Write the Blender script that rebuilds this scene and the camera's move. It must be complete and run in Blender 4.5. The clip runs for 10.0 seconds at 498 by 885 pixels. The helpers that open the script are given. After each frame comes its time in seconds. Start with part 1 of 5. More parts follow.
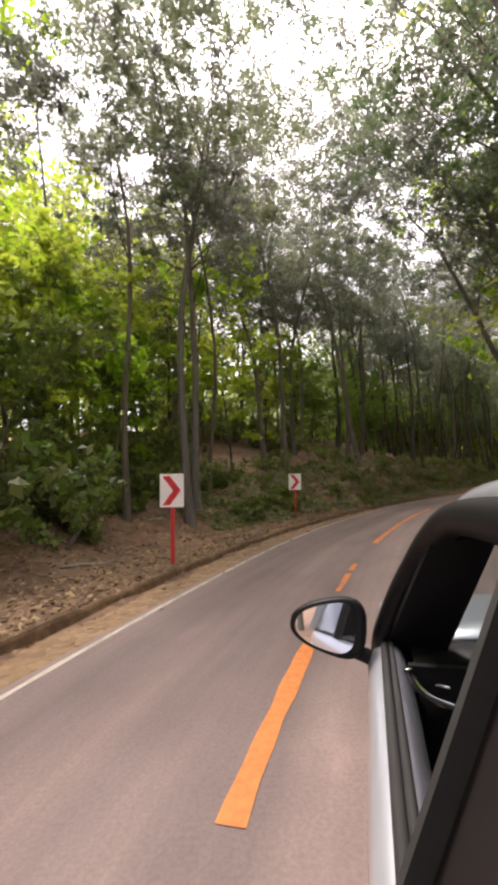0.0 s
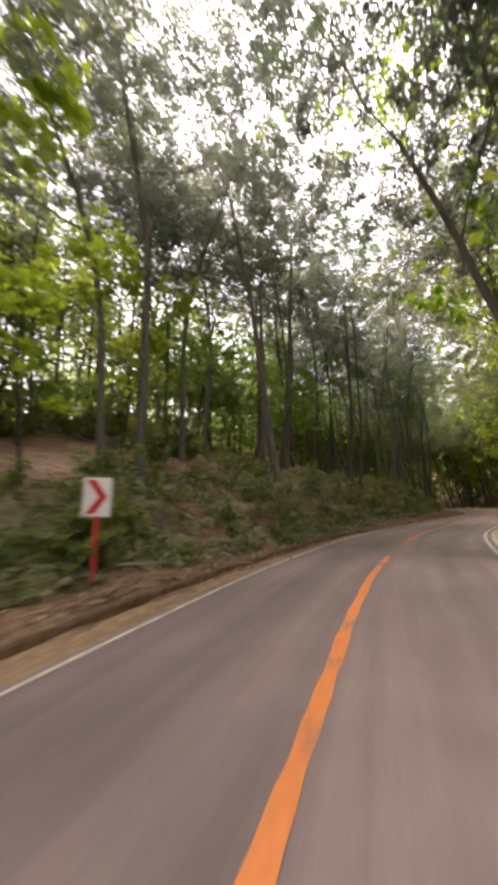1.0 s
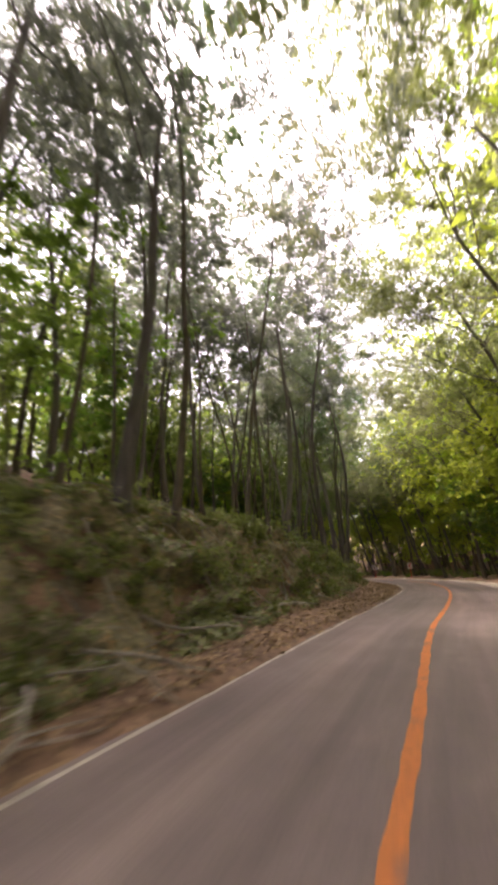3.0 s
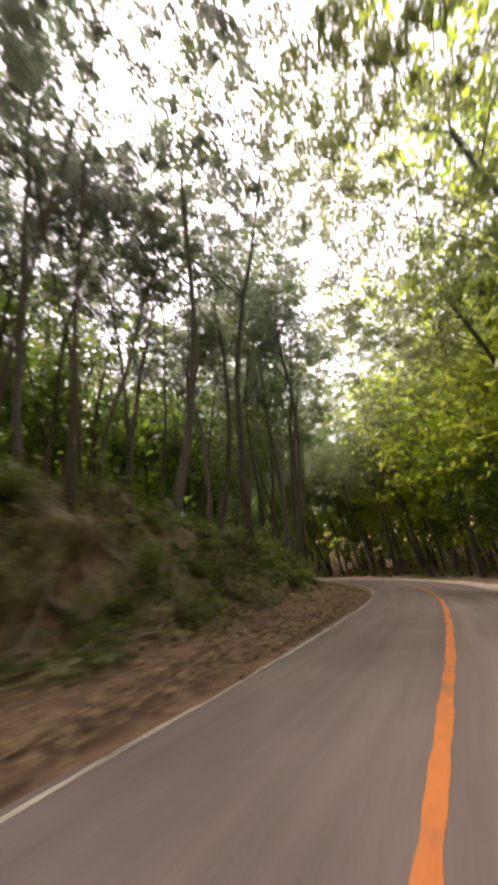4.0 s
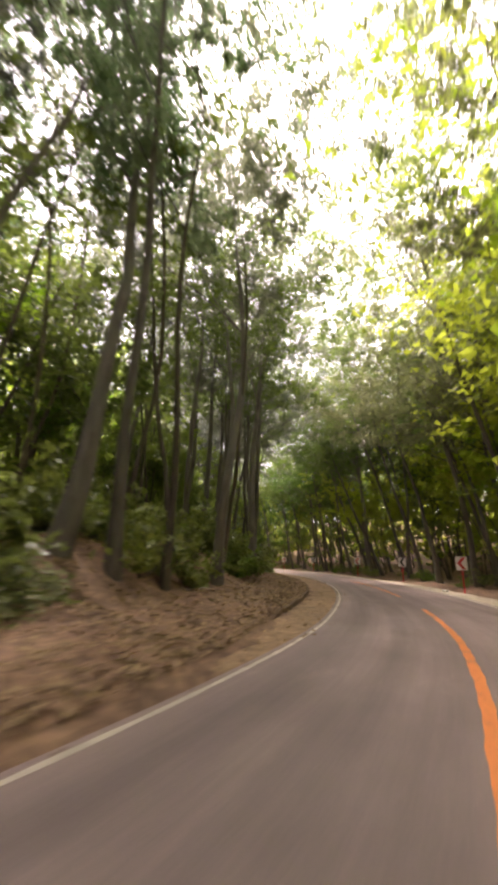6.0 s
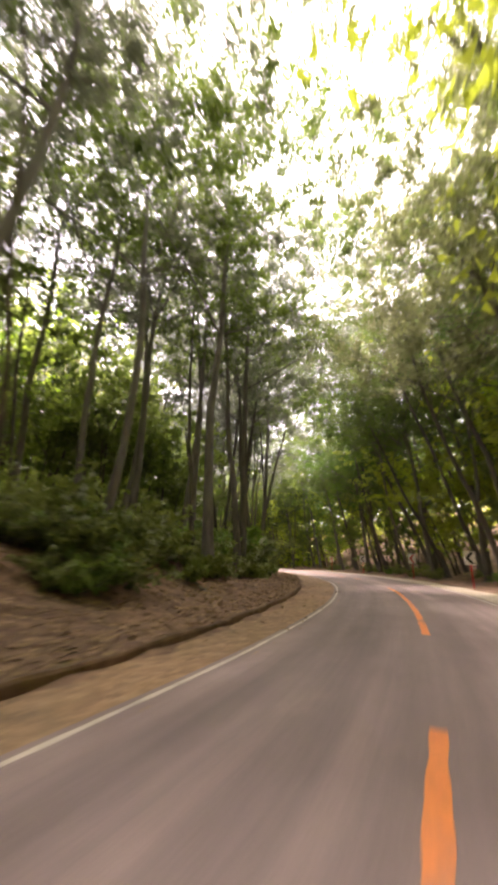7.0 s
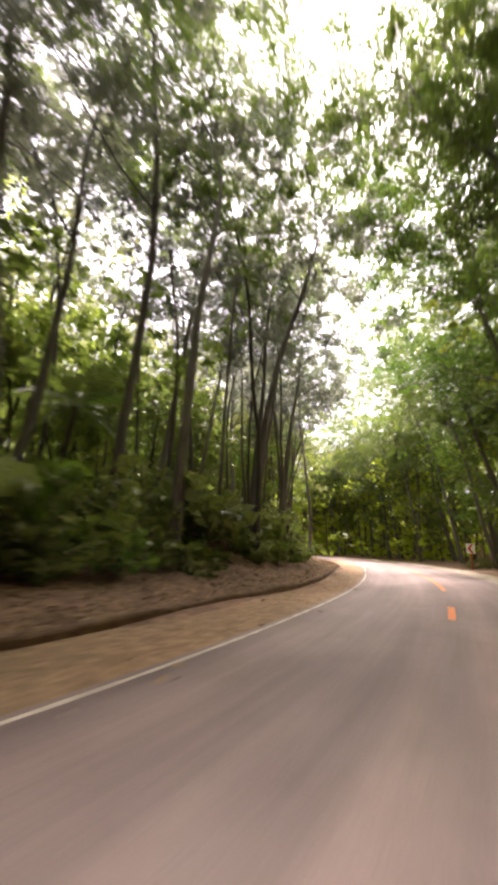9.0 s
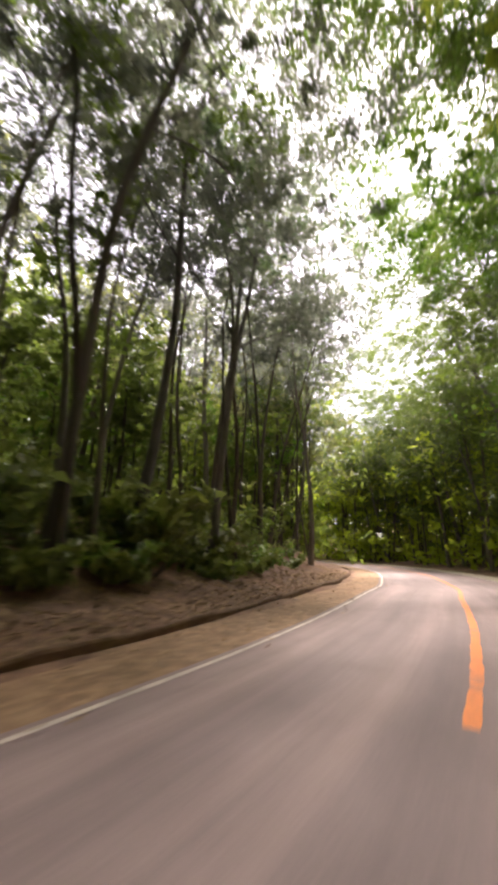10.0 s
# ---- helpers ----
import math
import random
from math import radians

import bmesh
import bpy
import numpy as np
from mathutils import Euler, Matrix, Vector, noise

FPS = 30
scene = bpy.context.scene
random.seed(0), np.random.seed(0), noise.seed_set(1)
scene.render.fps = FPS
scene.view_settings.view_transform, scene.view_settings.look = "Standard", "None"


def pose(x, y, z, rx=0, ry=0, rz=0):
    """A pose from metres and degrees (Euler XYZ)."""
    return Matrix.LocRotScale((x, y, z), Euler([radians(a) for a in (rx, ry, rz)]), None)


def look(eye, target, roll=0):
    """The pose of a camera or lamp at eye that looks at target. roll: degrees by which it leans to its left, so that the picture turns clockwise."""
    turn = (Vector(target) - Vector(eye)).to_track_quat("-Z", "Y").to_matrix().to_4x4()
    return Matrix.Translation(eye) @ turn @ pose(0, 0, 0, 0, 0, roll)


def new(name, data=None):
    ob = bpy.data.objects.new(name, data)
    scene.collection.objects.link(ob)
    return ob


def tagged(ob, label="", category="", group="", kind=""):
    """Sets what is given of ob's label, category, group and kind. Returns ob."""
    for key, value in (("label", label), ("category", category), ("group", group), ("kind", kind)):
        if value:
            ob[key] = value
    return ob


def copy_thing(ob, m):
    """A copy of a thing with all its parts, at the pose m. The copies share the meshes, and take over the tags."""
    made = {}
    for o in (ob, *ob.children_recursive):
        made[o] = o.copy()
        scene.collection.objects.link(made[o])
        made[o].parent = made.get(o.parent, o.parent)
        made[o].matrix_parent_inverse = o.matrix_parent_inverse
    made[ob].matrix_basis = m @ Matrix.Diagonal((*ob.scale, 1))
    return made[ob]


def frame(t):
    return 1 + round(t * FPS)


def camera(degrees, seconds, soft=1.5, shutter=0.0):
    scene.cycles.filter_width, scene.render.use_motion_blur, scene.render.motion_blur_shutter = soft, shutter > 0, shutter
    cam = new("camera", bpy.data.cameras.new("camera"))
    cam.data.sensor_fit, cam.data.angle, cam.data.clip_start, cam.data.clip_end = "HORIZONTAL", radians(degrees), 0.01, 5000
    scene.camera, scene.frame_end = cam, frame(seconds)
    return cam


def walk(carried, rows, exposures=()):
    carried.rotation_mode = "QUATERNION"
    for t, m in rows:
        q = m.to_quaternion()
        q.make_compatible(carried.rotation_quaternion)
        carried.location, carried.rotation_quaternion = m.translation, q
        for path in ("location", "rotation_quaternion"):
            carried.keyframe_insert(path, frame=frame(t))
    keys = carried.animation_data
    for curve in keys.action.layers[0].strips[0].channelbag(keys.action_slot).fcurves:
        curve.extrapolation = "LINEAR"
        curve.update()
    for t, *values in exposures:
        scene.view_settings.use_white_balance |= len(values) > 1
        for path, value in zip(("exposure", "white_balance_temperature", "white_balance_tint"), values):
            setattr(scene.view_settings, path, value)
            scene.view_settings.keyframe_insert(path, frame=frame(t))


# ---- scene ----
cam = camera(64.8, 10.0, soft=4.0, shutter=0.5)
PATH = [
    (0, (-0.577, -10.234, 1.639), (-0.556, -8.248, 1.874), -3.50),
    (0.0333, (-0.577, -10.234, 1.639), (-0.556, -8.248, 1.874), -3.50),
    (0.5, (1.175, -5.192, 1.589), (1.322, -3.218, 1.877), -3.19),
    (1, (3.213, 0.100, 1.520), (3.556, 2.042, 1.852), -2.06),
    (1.5, (5.759, 4.927, 1.523), (6.201, 6.836, 1.926), -2.58),
    (2, (8.418, 9.487, 1.500), (8.993, 11.342, 1.981), -2.26),
    (2.5, (11.627, 13.643, 1.579), (12.306, 15.437, 2.145), -2.53),
    (2.7, (12.852, 15.183, 1.585), (13.540, 16.959, 2.197), -2.50),
    (3.8, (20.753, 23.577, 1.456), (21.513, 25.314, 2.094), -3.14),
    (4, (22.373, 25.045, 1.461), (23.142, 26.782, 2.088), -3.14),
    (4.5, (26.671, 28.795, 1.467), (27.353, 30.575, 2.073), -2.29),
    (5, (31.003, 32.701, 1.479), (31.583, 34.523, 2.067), -1.05),
    (5.5, (34.886, 36.505, 1.475), (35.360, 38.362, 2.046), 1.12),
    (5.7, (36.336, 38.047, 1.457), (36.754, 39.918, 2.026), 1.73),
    (6.8, (44.006, 47.245, 1.409), (44.076, 49.159, 1.984), 0.46),
    (7, (45.234, 49.296, 1.417), (45.228, 51.212, 1.991), 0.43),
    (7.5, (47.971, 54.532, 1.416), (47.729, 56.436, 1.979), 1.34),
    (8, (50.372, 60.376, 1.399), (49.979, 62.263, 1.930), 1.64),
    (8.5, (52.125, 66.026, 1.365), (51.527, 67.866, 1.872), 1.55),
    (9, (53.452, 72.167, 1.371), (52.682, 73.943, 1.875), 1.77),
    (9.5, (54.163, 78.501, 1.375), (53.251, 80.205, 1.889), 1.18),
    (10, (54.534, 84.122, 1.442), (53.487, 85.745, 1.962), 1.45),
]
walk(cam, [(t, look(eye, target, roll)) for t, eye, target, roll in PATH], [(0.0, 1.65, 7100, 21), (1.0, 1.95, 7050, 22), (1.5, 2.15, 7050, 23), (2.5, 2.35, 7050, 30), (4.0, 2.1, 7100, 24), (5.5, 2.55, 7250, 26), (7.5, 2.95, 7250, 29), (9.0, 2.9, 7200, 27), (10.0, 2.2, 7050, 24)])

# ---- sky and sun: bright overcast ----
world = bpy.data.worlds.new("overcast_sky")
scene.world = world
world.use_nodes = True
wn = world.node_tree
wn.nodes.clear()
w_out = wn.nodes.new("ShaderNodeOutputWorld")
w_bg = wn.nodes.new("ShaderNodeBackground")
w_sky = wn.nodes.new("ShaderNodeTexSky")
w_sky.sky_type = "NISHITA"
w_sky.sun_disc = False
w_sky.sun_elevation, w_sky.sun_rotation = radians(62), radians(20)
w_sky.dust_density, w_sky.ozone_density, w_sky.air_density = 6.0, 0.3, 1.0
w_hsv = wn.nodes.new("ShaderNodeHueSaturation")
w_hsv.inputs["Saturation"].default_value = 0.12
w_mix = wn.nodes.new("ShaderNodeMix")
w_mix.data_type = "RGBA"
w_mix.inputs[0].default_value = 0.6
w_mix.inputs[7].default_value = (8.3, 8.7, 10.3, 1)
wn.links.new(w_sky.outputs[0], w_hsv.inputs["Color"])
wn.links.new(w_hsv.outputs[0], w_mix.inputs[6])
wn.links.new(w_mix.outputs[2], w_bg.inputs["Color"])
w_bg.inputs["Strength"].default_value = 0.09
wn.links.new(w_bg.outputs[0], w_out.inputs[0])

sun_data = bpy.data.lights.new("sun", "SUN")
sun_data.energy, sun_data.angle, sun_data.color = 3.4, radians(14), (1.0, 0.97, 0.92)
sun = new("sun", sun_data)
sun.matrix_world = look((30, 40, 60), (30 + 0.16 * 60, 40 - 0.44 * 60, 60 - 60 * 0.88))

R = random.Random(7)
NR = np.random.default_rng(11)


# ---- materials ----
def nodes_of(name):
    m = bpy.data.materials.new(name)
    m.use_nodes = True
    t = m.node_tree
    return m, t, t.nodes["Principled BSDF"]


def noise_node(t, scale, detail=4.0, rough=0.6, coord="Object", stretch=None):
    tc = t.nodes.new("ShaderNodeTexCoord")
    n = t.nodes.new("ShaderNodeTexNoise")
    n.inputs["Scale"].default_value, n.inputs["Detail"].default_value, n.inputs["Roughness"].default_value = scale, detail, rough
    if stretch:
        mp = t.nodes.new("ShaderNodeMapping")
        mp.inputs["Scale"].default_value = stretch
        t.links.new(tc.outputs[coord], mp.inputs[0])
        t.links.new(mp.outputs[0], n.inputs["Vector"])
    else:
        t.links.new(tc.outputs[coord], n.inputs["Vector"])
    return n


def ramp(t, source, stops):
    r = t.nodes.new("ShaderNodeValToRGB")
    while len(r.color_ramp.elements) < len(stops):
        r.color_ramp.elements.new(0.5)
    for e, (p, c) in zip(r.color_ramp.elements, stops):
        e.position, e.color = p, (*c, 1)
    t.links.new(source, r.inputs[0])
    return r


def mixed(t, a, b, fac, mode="MIX"):
    m = t.nodes.new("ShaderNodeMix")
    m.data_type, m.blend_type = "RGBA", mode
    for sock, v in ((m.inputs[0], fac), (m.inputs[6], a), (m.inputs[7], b)):
        if isinstance(v, (int, float)):
            sock.default_value = v
        elif isinstance(v, tuple):
            sock.default_value = (*v, 1)
        else:
            t.links.new(v, sock)
    return m.outputs[2]


def bump(t, bsdf, height, strength, distance):
    b = t.nodes.new("ShaderNodeBump")
    b.inputs["Strength"].default_value, b.inputs["Distance"].default_value = strength, distance
    t.links.new(height, b.inputs["Height"])
    t.links.new(b.outputs[0], bsdf.inputs["Normal"])


def plain(name, color, rough=0.6, metal=0.0, vary=0.15, scale=9.0, coat=0.0):
    m, t, b = nodes_of(name)
    n = noise_node(t, scale)
    lo, hi = tuple(c * (1 - vary) for c in color), tuple(min(1, c * (1 + vary)) for c in color)
    r = ramp(t, n.outputs[0], [(0.3, lo), (0.7, hi)])
    t.links.new(r.outputs[0], b.inputs["Base Color"])
    b.inputs["Roughness"].default_value, b.inputs["Metallic"].default_value = rough, metal
    b.inputs["Coat Weight"].default_value = coat
    return m


def asphalt_material():
    m, t, b = nodes_of("asphalt")
    big = noise_node(t, 0.22, 5, 0.65)
    fine = noise_node(t, 38, 3, 0.7)
    streak = noise_node(t, 1.0, 4, 0.6, "UV", (0.055, 1.1, 1.0))
    patch = noise_node(t, 1.0, 5, 0.65, "UV", (0.5, 0.9, 1.0))
    c = ramp(t, big.outputs[0], [(0.3, (0.180, 0.130, 0.119)), (0.55, (0.218, 0.159, 0.146)), (0.75, (0.260, 0.197, 0.180))])
    g = ramp(t, fine.outputs[0], [(0.3, (0.74, 0.74, 0.74)), (0.7, (1.2, 1.2, 1.2))])
    d = ramp(t, streak.outputs[0], [(0.32, (0.72, 0.71, 0.70)), (0.5, (1.0, 1.0, 1.0)), (0.68, (1.42, 1.38, 1.35))])
    e = ramp(t, patch.outputs[0], [(0.30, (0.86, 0.85, 0.84)), (0.62, (1.04, 1.04, 1.04)), (0.74, (1.3, 1.27, 1.24))])
    col = mixed(t, mixed(t, mixed(t, c.outputs[0], g.outputs[0], 0.7, "MULTIPLY"), d.outputs[0], 1.0, "MULTIPLY"), e.outputs[0], 1.0, "MULTIPLY")
    t.links.new(col, b.inputs["Base Color"])
    b.inputs["Roughness"].default_value = 0.62
    bump(t, b, fine.outputs[0], 0.35, 0.006)
    return m


def earth_material(name, stops, bumpy=0.5, scale=1.6):
    m, t, b = nodes_of(name)
    a = noise_node(t, scale, 8, 0.72)
    big = noise_node(t, 0.25, 4, 0.6)
    vor = t.nodes.new("ShaderNodeTexVoronoi")
    vor.inputs["Scale"].default_value = 9.0
    tc = t.nodes.new("ShaderNodeTexCoord")
    t.links.new(tc.outputs["Object"], vor.inputs["Vector"])
    c = ramp(t, a.outputs[0], stops)
    v = ramp(t, vor.outputs["Color"], [(0.1, (0.65, 0.62, 0.6)), (0.9, (1.35, 1.3, 1.2))])
    s = ramp(t, big.outputs[0], [(0.3, (0.75, 0.78, 0.75)), (0.7, (1.2, 1.15, 1.1))])
    col = mixed(t, mixed(t, c.outputs[0], v.outputs[0], 0.8, "MULTIPLY"), s.outputs[0], 1.0, "MULTIPLY")
    t.links.new(col, b.inputs["Base Color"])
    b.inputs["Roughness"].default_value = 0.9
    bump(t, b, a.outputs[0], bumpy, 0.08)
    return m


def bark_material(name, lo, hi, moss):
    m, t, b = nodes_of(name)
    a = noise_node(t, 5.0, 6, 0.7, stretch=(1.0, 1.0, 0.18))
    g = noise_node(t, 0.7, 4, 0.6)
    info = t.nodes.new("ShaderNodeObjectInfo")
    c = ramp(t, a.outputs[0], [(0.3, lo), (0.7, hi)])
    f = ramp(t, g.outputs[0], [(0.45, (0, 0, 0)), (0.65, (1, 1, 1))])
    col = mixed(t, c.outputs[0], moss, f.outputs[0])
    v = ramp(t, info.outputs["Random"], [(0.0, (0.7, 0.7, 0.7)), (1.0, (1.3, 1.3, 1.3))])
    t.links.new(mixed(t, col, v.outputs[0], 1.0, "MULTIPLY"), b.inputs["Base Color"])
    b.inputs["Roughness"].default_value = 0.9
    bump(t, b, a.outputs[0], 0.7, 0.03)
    return m


def leaf_material(name, dark, light, through_color, amount, rough=0.45):
    m, t, b = nodes_of(name)
    geo = t.nodes.new("ShaderNodeNewGeometry")
    info = t.nodes.new("ShaderNodeObjectInfo")
    c = ramp(t, geo.outputs["Random Per Island"], [(0.0, dark), (1.0, light)])
    v = ramp(t, info.outputs["Random"], [(0.0, (0.92, 0.84, 0.92)), (0.35, (1.0, 1.0, 1.0)), (0.7, (1.12, 1.08, 0.85)), (1.0, (0.72, 1.05, 0.55))])
    col = mixed(t, c.outputs[0], v.outputs[0], 1.0, "MULTIPLY")
    t.links.new(col, b.inputs["Base Color"])
    b.inputs["Roughness"].default_value = rough
    tr = t.nodes.new("ShaderNodeBsdfTranslucent")
    t.links.new(mixed(t, through_color, v.outputs[0], 1.0, "MULTIPLY"), tr.inputs["Color"])
    mx = t.nodes.new("ShaderNodeMixShader")
    mx.inputs[0].default_value = amount
    out = t.nodes["Material Output"]
    t.links.new(b.outputs[0], mx.inputs[1])
    t.links.new(tr.outputs[0], mx.inputs[2])
    t.links.new(mx.outputs[0], out.inputs[0])
    return m


M_ASPHALT = asphalt_material()
M_GROUND = earth_material("leaf_litter_ground", [(0.25, (0.085, 0.048, 0.032)), (0.45, (0.172, 0.102, 0.066)), (0.62, (0.252, 0.157, 0.103)), (0.8, (0.370, 0.265, 0.185))])
M_BANK = earth_material("bank_earth", [(0.25, (0.070, 0.058, 0.032)), (0.42, (0.165, 0.142, 0.082)), (0.58, (0.260, 0.225, 0.135)), (0.78, (0.42, 0.37, 0.25))], 0.7, 2.6)
M_SAND = earth_material("sandy_shoulder", [(0.3, (0.205, 0.128, 0.075)), (0.5, (0.280, 0.182, 0.110)), (0.75, (0.365, 0.260, 0.170))], 0.25, 3.0)
M_PALE = earth_material("pale_concrete_edge", [(0.3, (0.36, 0.31, 0.24)), (0.5, (0.46, 0.41, 0.33)), (0.75, (0.56, 0.51, 0.42))], 0.2, 3.0)
M_KERB = earth_material("stained_concrete", [(0.3, (0.085, 0.050, 0.027)), (0.55, (0.165, 0.103, 0.060)), (0.8, (0.27, 0.185, 0.115))], 0.4, 4.0)
M_WHITE_LINE = plain("worn_white_paint", (0.52, 0.45, 0.37), 0.7, vary=0.3, scale=3.0)


def worn_orange():
    m, t, b = nodes_of("orange_road_paint")
    worn = noise_node(t, 0.9, 6, 0.7)
    fine = noise_node(t, 14, 4, 0.7)
    keep = ramp(t, worn.outputs[0], [(0.34, (0.30, 0.165, 0.11)), (0.46, (0.72, 0.215, 0.050)), (0.7, (0.80, 0.25, 0.055))])
    grit = ramp(t, fine.outputs[0], [(0.3, (0.72, 0.76, 0.86)), (0.62, (1.05, 1.05, 1.05))])
    t.links.new(mixed(t, keep.outputs[0], grit.outputs[0], 1.0, "MULTIPLY"), b.inputs["Base Color"])
    b.inputs["Roughness"].default_value = 0.65
    bump(t, b, fine.outputs[0], 0.3, 0.004)
    return m


M_ORANGE = worn_orange()
M_BARK = bark_material("grey_bark", (0.062, 0.052, 0.044), (0.190, 0.166, 0.142), (0.13, 0.13, 0.10))
M_DEADWOOD = bark_material("dead_wood", (0.16, 0.135, 0.105), (0.42, 0.37, 0.30), (0.22, 0.20, 0.14))
M_BARK_DARK = bark_material("brown_bark", (0.048, 0.038, 0.029), (0.140, 0.112, 0.084), (0.07, 0.075, 0.04))
M_LEAF_HIGH = leaf_material("canopy_leaf", (0.048, 0.066, 0.040), (0.115, 0.136, 0.088), (0.245, 0.275, 0.21), 0.5)
# yellower canopy leaf: the look of side-lit crowns, put into the colour
M_LEAF_OLIVE = leaf_material("olive_canopy_leaf", (0.065, 0.085, 0.030), (0.140, 0.160, 0.070), (0.31, 0.35, 0.15), 0.5)
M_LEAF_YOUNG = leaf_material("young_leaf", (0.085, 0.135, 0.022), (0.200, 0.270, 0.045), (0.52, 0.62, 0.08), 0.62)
M_LEAF_MID = leaf_material("understory_leaf", (0.045, 0.080, 0.022), (0.115, 0.160, 0.045), (0.26, 0.37, 0.07), 0.5)
# darker copy of the understory leaf; inside the bend it stands for shade
M_LEAF_SHADE = leaf_material("dark_leaf", (0.032, 0.058, 0.020), (0.085, 0.120, 0.036), (0.19, 0.28, 0.05), 0.45)
M_LEAF_SHRUB = leaf_material("shrub_leaf", (0.055, 0.085, 0.026), (0.210, 0.245, 0.090), (0.28, 0.36, 0.08), 0.38)
M_LEAF_CREEPER = leaf_material("creeper_leaf", (0.050, 0.068, 0.024), (0.250, 0.258, 0.122), (0.19, 0.24, 0.06), 0.3, 0.55)
M_LITTER = leaf_material("dead_leaf", (0.12, 0.072, 0.036), (0.46, 0.32, 0.18), (0.2, 0.12, 0.05), 0.15, 0.8)
M_RED = plain("red_paint", (0.58, 0.030, 0.036), 0.5, vary=0.2)
M_REFLECT = plain("white_sign_sheet", (0.78, 0.74, 0.70), 0.45, vary=0.05)
M_SILVER = plain("silver_car_paint", (0.44, 0.46, 0.50), 0.32, 0.35, 0.03, coat=0.6)
M_CARD = plain("door_panel", (0.070, 0.074, 0.088), 0.5, vary=0.08)
M_BLACK = plain("black_plastic", (0.008, 0.008, 0.009), 0.5, vary=0.2)
M_BLACK.node_tree.nodes["Principled BSDF"].inputs["Specular IOR Level"].default_value = 0.2
M_RUBBER = plain("rubber", (0.018, 0.018, 0.018), 0.8, vary=0.25)
M_GREY = plain("grey_trim", (0.014, 0.011, 0.011), 0.6, vary=0.12)
M_GREY.node_tree.nodes["Principled BSDF"].inputs["Specular IOR Level"].default_value = 0.2
M_CLOTH = plain("dark_upholstery", (0.05, 0.052, 0.058), 0.9, vary=0.2, scale=30)
M_CHROME = plain("chrome", (0.75, 0.75, 0.76), 0.15, 1.0, 0.03)
M_RIM = plain("alloy", (0.5, 0.5, 0.52), 0.35, 0.8, 0.06)
M_RED_LENS = plain("red_lens", (0.35, 0.01, 0.01), 0.15, vary=0.05)
M_LAMP = plain("clear_lens", (0.7, 0.72, 0.75), 0.08, 0.3, 0.05)
# dimmed and blued in its colour, so that the reflection looks darker
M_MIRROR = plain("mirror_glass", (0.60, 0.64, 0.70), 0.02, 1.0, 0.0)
M_ALUMINIUM = plain("aluminium_sheet", (0.5, 0.5, 0.5), 0.4, 0.8, 0.08)
M_WHITE_BAG = plain("white_plastic", (0.8, 0.78, 0.75), 0.5, vary=0.06)


def glass_material():
    m, t, b = nodes_of("tinted_glass")
    b.inputs["Base Color"].default_value = (0.55, 0.60, 0.60, 1)
    b.inputs["Transmission Weight"].default_value = 1.0
    b.inputs["Roughness"].default_value = 0.0
    b.inputs["IOR"].default_value = 1.1
    return m


M_GLASS = glass_material()


# ---- mesh helpers ----
def mesh_from(name, verts, faces, material, smooth=False):
    me = bpy.data.meshes.new(name)
    me.from_pydata([tuple(v) for v in verts], [], [tuple(f) for f in faces])
    me.materials.append(material)
    if smooth:
        me.polygons.foreach_set("use_smooth", [True] * len(me.polygons))
    me.update()
    return me


def quick_mesh(name, verts, quads, material, smooth=False):
    """A mesh from numpy arrays of vertices and of quads."""
    me = bpy.data.meshes.new(name)
    verts, quads = np.asarray(verts, np.float32), np.asarray(quads, np.int32)
    me.vertices.add(len(verts))
    me.vertices.foreach_set("co", verts.ravel())
    me.loops.add(quads.size)
    me.loops.foreach_set("vertex_index", quads.ravel())
    me.polygons.add(len(quads))
    me.polygons.foreach_set("loop_start", np.arange(len(quads), dtype=np.int32) * quads.shape[1])
    me.polygons.foreach_set("loop_total", np.full(len(quads), quads.shape[1], np.int32))
    if smooth:
        me.polygons.foreach_set("use_smooth", np.ones(len(quads), bool))
    me.materials.append(material)
    me.update(calc_edges=True)
    return me


def part_mesh(name, me, parent, label="", m=None):
    ob = new(name, me)
    ob.parent = parent
    if m is not None:
        ob.matrix_basis = m
    if label:
        tagged(ob, label)
    return ob


def part(name, bm, material, parent, label="", smooth=False):
    me = bpy.data.meshes.new(name)
    bm.normal_update()
    bm.to_mesh(me)
    bm.free()
    me.materials.append(material)
    if smooth:
        me.polygons.foreach_set("use_smooth", [True] * len(me.polygons))
    return part_mesh(name, me, parent, label)


def thing(name, label, category, group="", kind="", at=None):
    ob = new(name)
    ob.empty_display_size = 0.2
    if at is not None:
        ob.matrix_basis = at
    return tagged(ob, label, category, group, kind)


def box(bm, size, m, bevel=0.0):
    made = bmesh.ops.create_cube(bm, size=1.0, matrix=m @ Matrix.Diagonal((*size, 1)))
    if bevel:
        edges = list({e for v in made["verts"] for e in v.link_edges})
        bmesh.ops.bevel(bm, geom=edges, offset=bevel, segments=2, affect="EDGES", profile=0.5)
    return bm


